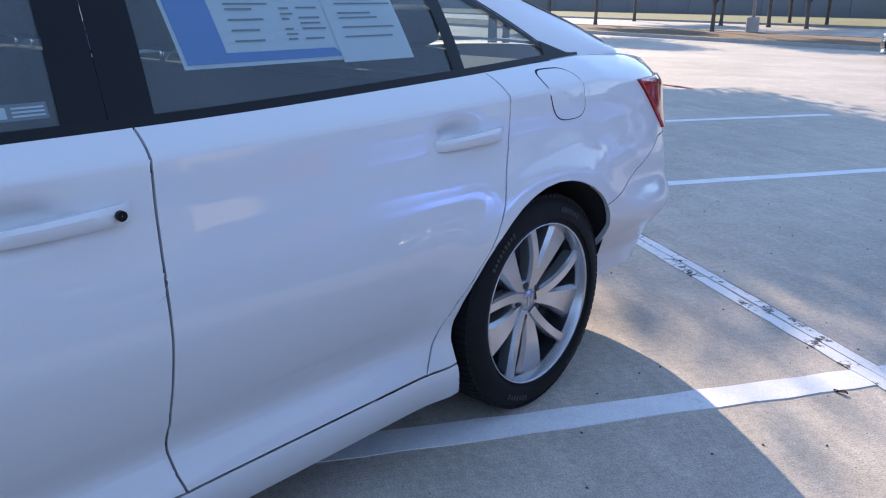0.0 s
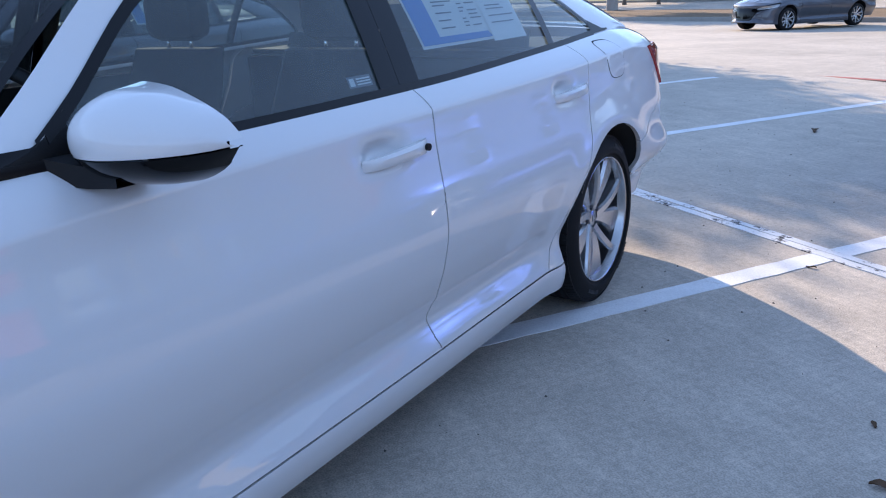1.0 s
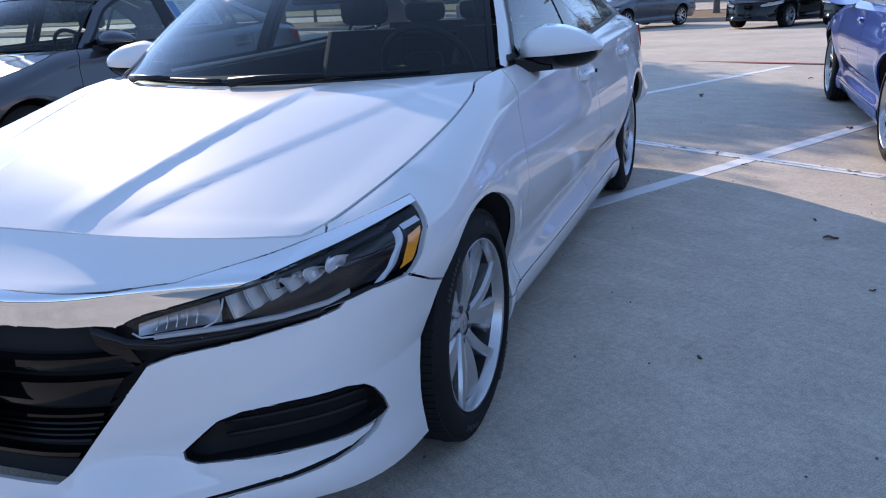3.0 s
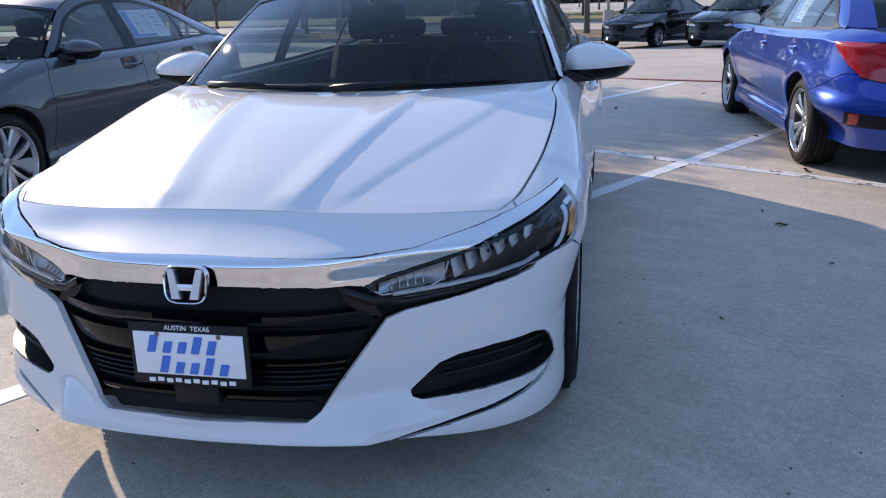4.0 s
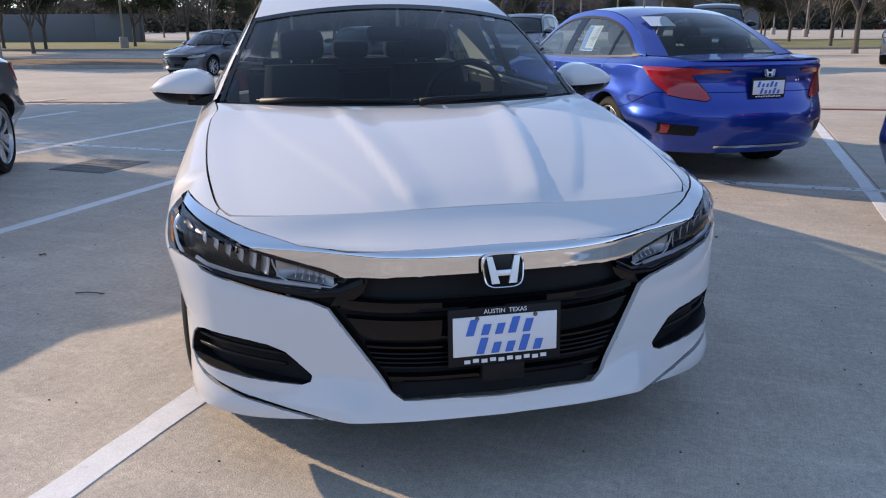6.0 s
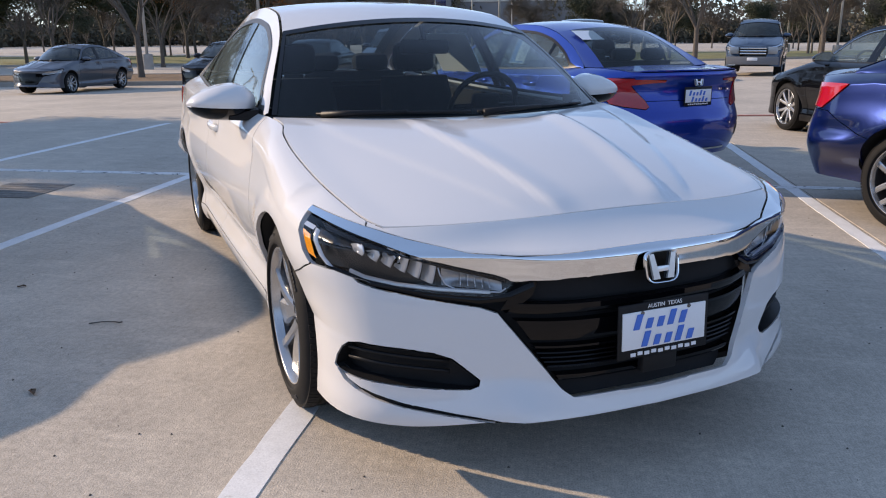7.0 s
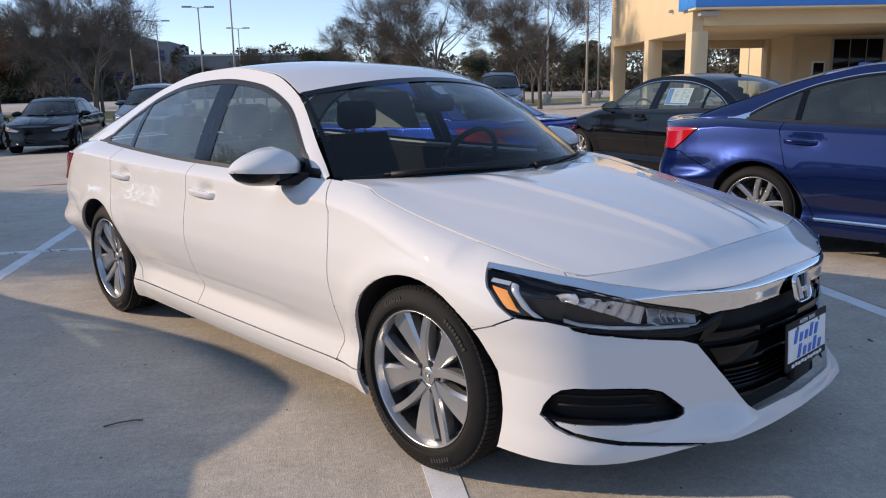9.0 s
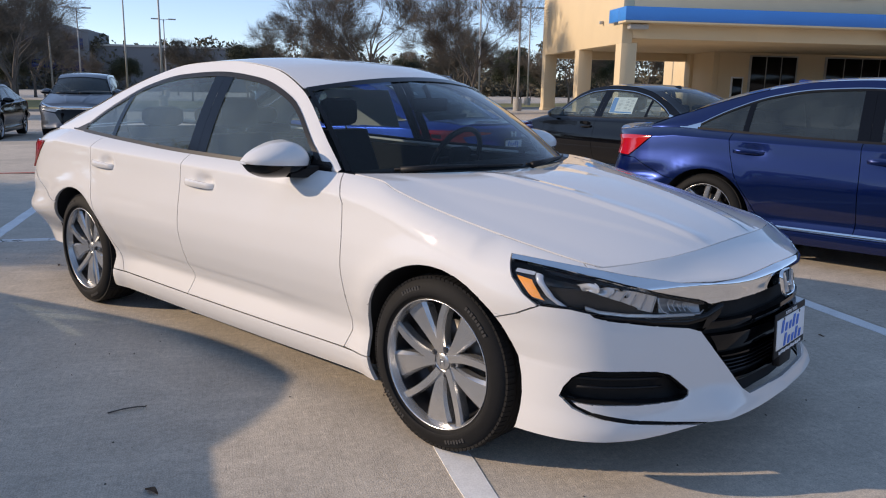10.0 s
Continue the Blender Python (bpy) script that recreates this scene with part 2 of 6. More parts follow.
def box(bm, cx, cy, cz, sx, sy, sz, bevel=0.0, rot=None):
    r = bmesh.ops.create_cube(bm, size=1, matrix=Matrix.Translation((cx, cy, cz)) @ (rot or Matrix()) @ Matrix.Diagonal((sx, sy, sz, 1)))
    if bevel:
        es = list({e for v in r["verts"] for e in v.link_edges})
        bmesh.ops.bevel(bm, geom=es, offset=bevel, segments=2, affect="EDGES", profile=0.5)


def tube(bm, points, radii, sides=8, caps=True):
    """A round bar through points."""
    rings = []
    for i, p in enumerate(points):
        p = Vector(p)
        a, b = Vector(points[max(0, i - 1)]), Vector(points[min(len(points) - 1, i + 1)])
        d = (b - a).normalized()
        u = d.orthogonal().normalized() if i == 0 else (rings[-1][1] - d * rings[-1][1].dot(d)).normalized()
        v = d.cross(u)
        rd = radii[i] if isinstance(radii, (list, tuple)) else radii
        rings.append(([bm.verts.new(p + (u * math.cos(k * 2 * math.pi / sides) + v * math.sin(k * 2 * math.pi / sides)) * rd) for k in range(sides)], u))
    for (a, _), (b, _) in zip(rings, rings[1:]):
        for k in range(sides):
            bm.faces.new((a[k], a[(k + 1) % sides], b[(k + 1) % sides], b[k]))
    if caps:
        bm.faces.new(list(reversed(rings[0][0])))
        bm.faces.new(rings[-1][0])


def lathe(bm, profile, sides=48, axis="x"):
    """Turns (radius, along) pairs round an axis."""
    rings = []
    for r, x in profile:
        ring = []
        for k in range(sides):
            a = 2 * math.pi * k / sides
            ring.append(bm.verts.new((x, r * math.cos(a), r * math.sin(a)) if axis == "x" else (r * math.cos(a), r * math.sin(a), x)))
        rings.append(ring)
    for a, b in zip(rings, rings[1:]):
        for k in range(sides):
            bm.faces.new((a[k], a[(k + 1) % sides], b[(k + 1) % sides], b[k]))


def grid(bm, rows, flip=False):
    vs = [[bm.verts.new(p) for p in r] for r in rows]
    for a, b in zip(vs, vs[1:]):
        for k in range(len(a) - 1):
            q = (a[k], a[k + 1], b[k + 1], b[k])
            bm.faces.new(tuple(reversed(q)) if flip else q)
    return vs


def prism(bm, poly, lift, thick):
    """Extrudes a 2-D outline; lift maps (a, b, depth) to a place."""
    top = [bm.verts.new(lift(a, b, 0)) for a, b in poly]
    low = [bm.verts.new(lift(a, b, thick)) for a, b in poly]
    n = len(poly)
    bm.faces.new(top)
    bm.faces.new(list(reversed(low)))
    for k in range(n):
        bm.faces.new((top[k], low[k], low[(k + 1) % n], top[(k + 1) % n]))


# ---- the car shell ----
class Shell:
    """The outer skin of a saloon: half a body of smooth curves, cut into panels."""

    def __init__(self, sx=1.0, sy=1.0, sz=1.0, lift=0.0):
        self.s = (sx, sy, sz, lift)
        self.W = curve((-.5, .895), (-.2, .908), (0, .915), (.5, .908), (1, .918), (1.6, .926), (2.3, .93), (2.85, .932), (3.15, .922), (3.6, .88))
        self.D = curve((.12, .10), (.17, .070), (.21, .053), (.250, .046), (.262, .047), (.274, .050), (.31, .060), (.345, .069), (.37, .067), (.43, .046), (.52, .016), (.62, .0), (.70, .006), (.78, .022), (.84, .034), (.90, .042), (1.0, .06))
        self.CREASE = curve((.1, .845), (.3, .868), (.6, .893), (1.05, .908), (1.7, .919), (2.4, .932), (3.0, .950), (3.3, .955))
        self.EX = curve((-.62, .66), (-.557, .70), (-.49, .735), (-.38, .757), (-.1, .788), (.15, .797), (.30, .792), (.4, .772), (.62, .79), (1, .812), (1.7, .82), (2.5, .80), (3.0, .772), (3.13, .765), (3.4, .735), (3.60, .69), (3.81, .62))
        self.EZ = curve((-.62, .750), (-.557, .753), (-.49, .766), (-.2, .820), (.1, .879), (.3, .925), (.4, .950), (.62, .966), (1, .962), (1.7, .967), (2.5, .99), (3.0, 1.010), (3.13, 1.015), (3.4, 1.005), (3.81, .965))
        self.C = curve((.15, -.895), (.18, -.93), (.23, -.945), (.30, -.925), (.42, -.915), (.55, -.900), (.60, -.888), (.635, -.881), (.688, -.884), (.700, -.873), (.708, -.845), (.722, -.80), (.748, -.737), (.775, -.69))
        self.LIP = curve((0, 0), (.2, .008), (.36, .028), (.42, .042), (.455, .072), (.52, .118), (.60, .170), (.68, .222), (.75, .268))
        self.BOW = curve((0, 0), (.2, .012), (.3, .034), (.42, .09), (.5, .128), (.65, .20), (.75, .262))
        self.R = curve((.18, 3.78), (.3, 3.88), (.45, 3.935), (.55, 3.945), (.7, 3.905), (.85, 3.87), (.94, 3.89), (1.0, 3.885))
        self.RBOW = curve((0, 0), (.3, -.015), (.5, -.058), (.65, -.115))
        self.RZ = curve((.62, .975), (.75, 1.07), (1.07, 1.292), (1.35, 1.385), (1.75, 1.418), (2.1, 1.405), (2.45, 1.345), (2.8, 1.25), (3.05, 1.165), (3.25, 1.10), (3.42, 1.03), (3.5, 1.005))
        self.RX = curve((.62, .778), (.75, .735), (1.07, .622), (1.35, .578), (1.75, .562), (2.1, .562), (2.45, .575), (2.8, .605), (3.05, .635), (3.25, .665), (3.42, .705), (3.5, .72))

        self.TG = curve((.74, 1.0), (.80, 1.04), (1.10, 1.245), (1.40, 1.33), (1.75, 1.357), (2.1, 1.342), (2.45, 1.282), (2.75, 1.17), (2.93, 1.075), (3.0, 1.03))
        self.roof_end, self.screen_y, self.glass_end, self.rail_end = 2.5, 3.50, 2.99, 3.42
        self.tail_y = 3.81

    def zb(self, y):
        return .165 + .085 * smooth(2.95, 3.15, y) + .022 * smooth(.4, -.2, y)

    def side(self, y, h):
        z0, z1 = self.zb(y), self.EZ(y)
        # a shoulder crease that climbs from the fender to the tail
        zc = self.CREASE(y)
        zs = z1 - .10
        zs = zs + (zc - zs) * smooth(.1, .7, y)
        roll = z1 - zs
        z = z0 + (zs - z0) * h / .86 if h < .86 else zs + (z1 - zs) * (h - .86) / .14
        if z <= zs:
            d = self.D(z)
            if z < .5:
                d -= smooth(.45, .15, y) * max(0.0, d - .040)
            x = self.W(y) - d
        else:
            t = (z - zs) / roll
            xs = self.W(y) - self.D(zs)
            soft = math.sqrt(max(0, 1 - t * t)) ** 1.25
            firm = 1 - .55 * t - .45 * t ** 2
            k = smooth(.1, .7, y) * smooth(3.5, 3.0, y)
            x = self.EX(y) + (xs - self.EX(y)) * (soft + (firm - soft) * k)
        x -= .11 * smooth(2.95, 3.25, y) * smooth(.55, .22, z)
        # the hollow over the sill that catches the sky
        x -= .020 * smooth(.55, 1.2, y) * smooth(2.42, 2.15, y) * max(0.0, 1 - abs(z - .352) / .075)
        for yh, zh in ((1.475, .858), (2.455, .872)):
            x -= .027 * math.exp(-((y - yh) / .062) ** 4 - ((z - zh) / .026) ** 2)
        for yw in (0, 2.83):
            d = math.hypot(y - yw, z - .325)
            x += .014 * math.exp(-((d - .40) / .055) ** 2) * smooth(.95, .6, z)
        return Vector((x, y, z))

    def front(self, x, h):
        z1 = .775 - .022 * (x / .7) ** 2
        z0 = .246 - .044 * smooth(.40, .72, x)
        z = z0 + (z1 - z0) * h
        ytop = -.69 + .16 * (x / .745) ** 3
        w = smooth(.84, 1, h)
        # the lower lip runs straight and breaks back at a hard corner
        bow = self.BOW(x) + (self.LIP(x) - self.BOW(x)) * smooth(.36, .27, z)
        y = self.C(z) + bow * (1 - w) + (ytop - self.C(z1)) * w
        return Vector((x, y, z))

    def rear(self, x, h):
        z1 = .995 - (.03 if self.tail_y > 3.75 else 0) * (x / .62) ** 2
        z = .25 + (z1 - .25) * h
        return Vector((x, self.R(z) + self.RBOW(x), z))

    def build(self, fine=True):
        cols = []
        a, b = (58, 9) if fine else (22, 5)
        hs = [.85 * k / a for k in range(a + 1)] + [.86, .87] + [.87 + .13 * k / b for k in range(1, b + 1)]
        for x in np.linspace(0, .70, 36 if fine else 19):
            cols.append([self.front(float(x), h) for h in hs])
        A = [(self.front(.70, h), self.front(.68, h)) for h in hs]
        y1, y2 = -.17, 3.15
        B = [(self.side(y1, h), self.side(y1 + .02, h)) for h in hs]
        cols += self.corner(A, B, 14, hs, True)
        for y in np.linspace(y1, y2, 116 if fine else 58):
            cols.append([self.side(float(y), h) for h in hs])
        A = [(self.side(y2, h), self.side(y2 - .02, h)) for h in hs]
        B = [(self.rear(.62, h), self.rear(.60, h)) for h in hs]
        cols += self.corner(A, B, 12, hs, False)
        for x in np.linspace(.62, 0, 10):
            cols.append([self.rear(float(x), h) for h in hs])
        self.cols = cols
        bm = bmesh.new()
        grid(bm, cols, flip=True)
        bmesh.ops.remove_doubles(bm, verts=bm.verts, dist=1e-5)
        bm.normal_update()
        return bm

    def corner(self, A, B, n, hs, nose):
        out = []
        for k in range(1, n):
            t = k / n
            col = []
            for h, (p, pp), (q, qq) in zip(hs, A, B):
                d = (q - p).length * .42
                c1 = p + (p - pp).normalized() * d
                c2 = q + (q - qq).normalized() * d
                c1.z, c2.z = p.z + (q.z - p.z) / 3, p.z + (q.z - p.z) * 2 / 3
                r = p * (1 - t) ** 3 + c1 * 3 * t * (1 - t) ** 2 + c2 * 3 * t * t * (1 - t) + q * t**3
                if nose:
                    y = -.557 + (-.17 + .557) * t
                    r = r.lerp(Vector((self.EX(y), y, self.EZ(y))), smooth(.86, 1, h))
                else:
                    y = 3.15 + (self.tail_y - 3.15) * t
                    r = r.lerp(Vector((self.EX(y), y, self.EZ(y))), smooth(.86, 1, h))
                col.append(r)
            out.append(col)
        return out

    def fit(self, p):
        """From the pattern's own measure to this car's."""
        return Vector((p[0] * self.s[0], p[1] * self.s[1], p[2] * self.s[2] + self.s[3]))


def tall_shell(*a):
    """The skin of a tall five-door: an upright tail and a long flat roof."""
    t = Shell(*a)
    t.RZ = curve((.62, .975), (.75, 1.07), (1.07, 1.30), (1.35, 1.385), (1.9, 1.415), (2.8, 1.41), (3.2, 1.37), (3.45, 1.28), (3.62, 1.03))
    t.RX = curve((.62, .778), (.75, .735), (1.07, .64), (1.35, .61), (1.9, .605), (2.8, .60), (3.3, .61), (3.62, .70))
    t.TG = curve((.74, 1.0), (.80, 1.04), (1.10, 1.245), (1.40, 1.325), (1.9, 1.355), (2.7, 1.345), (3.1, 1.30), (3.3, 1.20), (3.4, 1.04))
    t.roof_end, t.screen_y, t.glass_end, t.rail_end = 3.2, 3.72, 3.38, 3.6
    return t


def notch_shell(*a):
    """The skin of the smaller saloon: a shorter rear screen and a rounder tail."""
    t = Shell(*a)
    t.EX = curve((-.62, .66), (-.557, .70), (-.49, .735), (-.38, .757), (-.1, .788), (.15, .797), (.30, .792), (.4, .772), (.62, .79), (1, .812), (1.7, .82), (2.5, .80), (3.0, .765), (3.13, .75), (3.4, .70), (3.71, .62))
    t.EZ = curve((-.62, .750), (-.557, .753), (-.49, .766), (-.2, .820), (.1, .879), (.3, .925), (.4, .950), (.62, .966), (1, .962), (1.7, .967), (2.5, .99), (3.0, 1.012), (3.13, 1.02), (3.4, 1.02), (3.71, .995))
    t.R = curve((.18, 3.78), (.3, 3.88), (.45, 3.94), (.55, 3.945), (.7, 3.89), (.85, 3.86), (.97, 3.90), (1.0, 3.885))
    t.RBOW = curve((0, 0), (.3, -.03), (.5, -.095), (.65, -.195))
    t.RZ = curve((.62, .975), (.75, 1.07), (1.07, 1.292), (1.35, 1.385), (1.75, 1.418), (2.1, 1.405), (2.45, 1.345), (2.8, 1.22), (3.05, 1.10), (3.2, 1.025))
    t.RX = curve((.62, .778), (.75, .735), (1.07, .622), (1.35, .578), (1.75, .562), (2.1, .562), (2.45, .575), (2.8, .615), (3.05, .68), (3.2, .735))
    t.screen_y, t.rail_end, t.tail_y = 3.30, 3.2, 3.71
    return t


def score(bm, line, axis, where, closed=False):
    """Cuts edges into a skin along a polyline seen along an axis (0: from the side, 1: from the front)."""
    pts = line + line[:1] if closed else line
    ia = 1 if axis == 0 else 0
    for (a0, b0), (a1, b1) in zip(pts, pts[1:]):
        lo = (min(a0, a1) - 1e-4, min(b0, b1) - 1e-4)
        hi = (max(a0, a1) + 1e-4, max(b0, b1) + 1e-4)
        fs = []
        for f in bm.faces:
            if not where(f):
                continue
            aa, bb = [v.co[ia] for v in f.verts], [v.co[2] for v in f.verts]
            if max(aa) >= lo[0] and min(aa) <= hi[0] and max(bb) >= lo[1] and min(bb) <= hi[1]:
                fs.append(f)
        if not fs:
            continue
        no = Vector((0, -(b1 - b0), a1 - a0)) if axis == 0 else Vector((-(b1 - b0), 0, a1 - a0))
        co = Vector((0, a0, b0)) if axis == 0 else Vector((a0, 0, b0))
        geom = list({*fs, *(e for f in fs for e in f.edges), *(v for f in fs for v in f.verts)})
        bmesh.ops.bisect_plane(bm, geom=geom, plane_co=co, plane_no=no, dist=1e-5)


def circle(y, z, r, a0=0, a1=360, n=40):
    return [(y + r * math.cos(radians(a0 + (a1 - a0) * k / n)), z + r * math.sin(radians(a0 + (a1 - a0) * k / n))) for k in range(n + (0 if a1 - a0 == 360 else 1))]


SEAM_FENDER = [(.62, 1.0), (.60, .97), (.54, .90), (.515, .86), (.49, .72), (.485, .5), (.49, .34), (.52, .27), (.54, .235)]
SEAM_B = [(1.70, 1.0), (1.699, .975), (1.692, .91), (1.676, .7), (1.672, .45), (1.684, .30), (1.70, .24)]
SEAM_C = [(2.67, 1.02), (2.665, .93), (2.64, .82), (2.59, .68), (2.535, .58), (2.455, .46), (2.40, .36), (2.36, .28), (2.35, .245)]
SEAM_SILL = [(.30, .262), (.52, .263), (1.7, .266), (2.35, .270), (2.6, .274)]
SEAM_BUMP_F = [(-.50, .668), (-.44, .64), (-.36, .60), (-.27, .568), (-.20, .55)]
SEAM_BUMP_R = [(3.10, .585), (3.2, .61), (3.36, .672), (3.5, .74), (4.1, .76)]
HEADLAMP = [(1.0, .806), (.87, .769), (.80, .743), (.70, .708), (.56, .667), (.45, .641), (.405, .620), (.43, .592), (.47, .578), (.62, .590), (.76, .612), (.84, .638), (1.0, .65)]
LAMP_REAR = [(-.27, .80), (-.295, .775), (-.335, .722), (-.385, .672), (-.43, .645), (-.47, .62)]
WING = [(-.02, .706), (.20, .703), (.40, .696), (.52, .703), (.66, .731), (.78, .763), (.86, .785), (1.0, .82), (1.0, .806), (.87, .769), (.80, .743), (.70, .708), (.56, .667), (.45, .641), (.405, .620), (.36, .628), (.2, .634), (-.02, .636)]
GRILLE = [(-.02, .636), (.2, .634), (.36, .628), (.405, .620), (.43, .592), (.47, .578), (.62, .590), (.76, .612), (.80, .6225), (.79, .613), (.76, .602), (.62, .575), (.50, .556), (.455, .540), (.42, .49), (.30, .325), (.27, .303), (-.02, .298)]
FOG = [(.844, .345), (.840, .375), (.831, .408), (.818, .428), (.795, .436), (.70, .432), (.62, .422), (.575, .406), (.545, .380), (.508, .346), (.512, .332), (.535, .322), (.62, .319), (.70, .322), (.80, .327), (.825, .331), (.838, .336)]
SLIT = [(.832, .334), (.822, .315), (.80, .299), (.766, .287), (.70, .270), (.58, .253), (.44, .238), (.44, .234), (.58, .247), (.70, .262), (.77, .278), (.806, .292), (.829, .311), (.840, .336)]
TAIL_FRONT = [(3.29, .97), (3.34, .94), (3.39, .90), (3.48, .82), (3.58, .745)]


def panels_of(shell, tail, fog=True, fine=True):
    """Scores the half skin along its seams and sorts the faces into panels."""
    bm = shell.build(fine)
    base = bm.copy()
    base.normal_update()
    front = lambda f: f.calc_center_median().y < -.12
    flank = lambda f: -.6 < f.calc_center_median().y < 3.9
    back = lambda f: f.calc_center_median().y > 3.2
    arch_f, arch_r = circle(0, .325, .372), circle(2.83, .325, .372)
    for line, axis, where, closed in ((arch_f, 0, flank, True), (arch_r, 0, flank, True), (SEAM_FENDER, 0, flank, False), (SEAM_B, 0, flank, False), (SEAM_C, 0, flank, False),
                                      (SEAM_SILL, 0, flank, False), (TAIL_FRONT, 0, lambda f: 3.2 < f.calc_center_median().y < 3.75, False), (SEAM_BUMP_F, 0, flank, False), (SEAM_BUMP_R, 0, lambda f: f.calc_center_median().y > 3.0, False),
                                      (WING, 1, front, True), (HEADLAMP, 1, front, True), (GRILLE, 1, front, True), (tail, 1, back, True), (LAMP_REAR, 0, lambda f: -.6 < f.calc_center_median().y < -.15, False)):
        score(bm, line, axis, where, closed)
    if fog:
        score(bm, FOG, 1, front, True)
        score(bm, SLIT, 1, front, True)
    groups = {}
    bump_f = SEAM_BUMP_F
    for f in bm.faces:
        c = f.calc_center_median()
        if inside(arch_f, c.y, c.z) or inside(arch_r, c.y, c.z):
            continue
        if math.hypot(c.y, c.z - .325) < .37 or math.hypot(c.y - 2.83, c.z - .325) < .37:
            continue
        ahead = c.y < np.interp(c.z, [p[1] for p in reversed(LAMP_REAR)], [p[0] for p in reversed(LAMP_REAR)])
        if ahead and inside(HEADLAMP, c.x, c.z):
            k = "headlamp"
        elif ahead and c.y < -.29 and inside(WING, c.x, c.z):
            k = "wing"
        elif c.y < -.12 and inside(GRILLE, c.x, c.z):
            k = "grille"
        elif fog and c.y < -.12 and inside(FOG, c.x, c.z):
            k = "fog"
        elif fog and c.y < -.12 and inside(SLIT, c.x, c.z):
            k = "slit"
        elif c.y > np.interp(c.z, [p[1] for p in reversed(TAIL_FRONT)], [p[0] for p in reversed(TAIL_FRONT)]) and inside(tail, c.x, c.z):
            k = "tail"
        elif c.y < 0:
            low = c.z < np.interp(c.y, [p[0] for p in bump_f], [p[1] for p in bump_f]) if c.y > -.5 else c.x < .74 or c.z < .668
            k = "bumper" if low else "fender"
            if k == "bumper" and c.y < -.44 and c.z > .70 and c.x > .74:
                k = "fender"
        elif c.y > 3.0 and c.z < np.interp(c.y, [p[0] for p in SEAM_BUMP_R], [p[1] for p in SEAM_BUMP_R]):
            k = "rear_bumper"
        elif c.y > .3 and c.y < 2.6 and c.z < np.interp(c.y, [p[0] for p in SEAM_SILL], [p[1] for p in SEAM_SILL]):
            k = "sill"
        else:
            at = lambda s: np.interp(c.z, [p[1] for p in reversed(s)], [p[0] for p in reversed(s)])
            k = "fender" if c.y < at(SEAM_FENDER) else "front_door" if c.y < at(SEAM_B) else "rear_door" if c.y < at(SEAM_C) else "quarter"
        groups.setdefault(k, []).append(f)
    return bm, base, groups


def skin(shell, base, tree, faces, mirror, gap=.0028, rim=.016, push=0.0, both=False):
    """A panel mesh with smooth normals of the uncut skin, a gap and a turned-in edge."""
    verts, normals, polys, index = [], [], [], {}
    vn = {}
    own = set(faces)
    base.faces.ensure_lookup_table()

    def normal(co):
        if co in vn:
            return vn[co]
        loc, no, i, d = tree.find_nearest(co)
        f = base.faces[i]
        tot, acc = 0.0, Vector()
        for v in f.verts:
            w = 1.0 / ((v.co - loc).length + 1e-4) ** 2
            acc += v.normal * w
        n = acc.normalized()
        if abs(co.x) < 1e-4:
            n.x = 0
            n.normalize()
        return n

    edge_dir = {}
    border = []
    for f in faces:
        for e in f.edges:
            if sum(1 for g in e.link_faces if g in own) == 1:
                a, b = e.verts
                if abs(a.co.x) < 1e-4 and abs(b.co.x) < 1e-4:
                    continue
                t = (b.co - a.co).normalized()
                inn = f.calc_center_median() - a.co
                inn = (inn - t * inn.dot(t)).normalized()
                for v in (a, b):
                    edge_dir.setdefault(v, []).append(inn)
                border.append((f, e))
    for f in faces:
        for v in f.verts:
            if v not in index:
                n = normal(v.co.copy().freeze())
                co = v.co.copy()
                if v in edge_dir:
                    d = sum(edge_dir[v], Vector())
                    if d.length > .2:
                        co += d.normalized() * gap
                co += n * push
                index[v] = len(verts)
                verts.append(co)
                normals.append(n)
        polys.append([index[v] for v in f.verts])
    if rim:
        for f, e in border:
            loop = [l for l in f.loops if l.edge == e][0]
            a, b = loop.vert, loop.link_loop_next.vert
            ia, ib = index[a], index[b]
            k = len(verts)
            t = (verts[ib] - verts[ia]).normalized()
            n = (normals[ia] + normals[ib]).normalized()
            out = t.cross(n)
            verts += [verts[ia], verts[ib], verts[ib] - normals[ib] * rim, verts[ia] - normals[ia] * rim]
            normals += [out] * 4
            polys.append([k + 1, k, k + 3, k + 2])
    verts = [shell.fit(v) for v in verts]
    sets = []
    if not mirror or both:
        sets.append((verts, normals, polys))
    if mirror or both:
        sets.append(([Vector((-v.x, v.y, v.z)) for v in verts], [Vector((-n.x, n.y, n.z)) for n in normals], [list(reversed(p)) for p in polys]))
    V, N, P = [], [], []
    for v, n, p in sets:
        o = len(V)
        V += v
        N += n
        P += [[i + o for i in q] for q in p]
    mesh = bpy.data.meshes.new("panel")
    mesh.from_pydata(V, [], P)
    mesh.polygons.foreach_set("use_smooth", [True] * len(P))
    mesh.normals_split_custom_set_from_vertices([n if n.length > .5 else Vector((0, 0, 1)) for n in N])
    return mesh


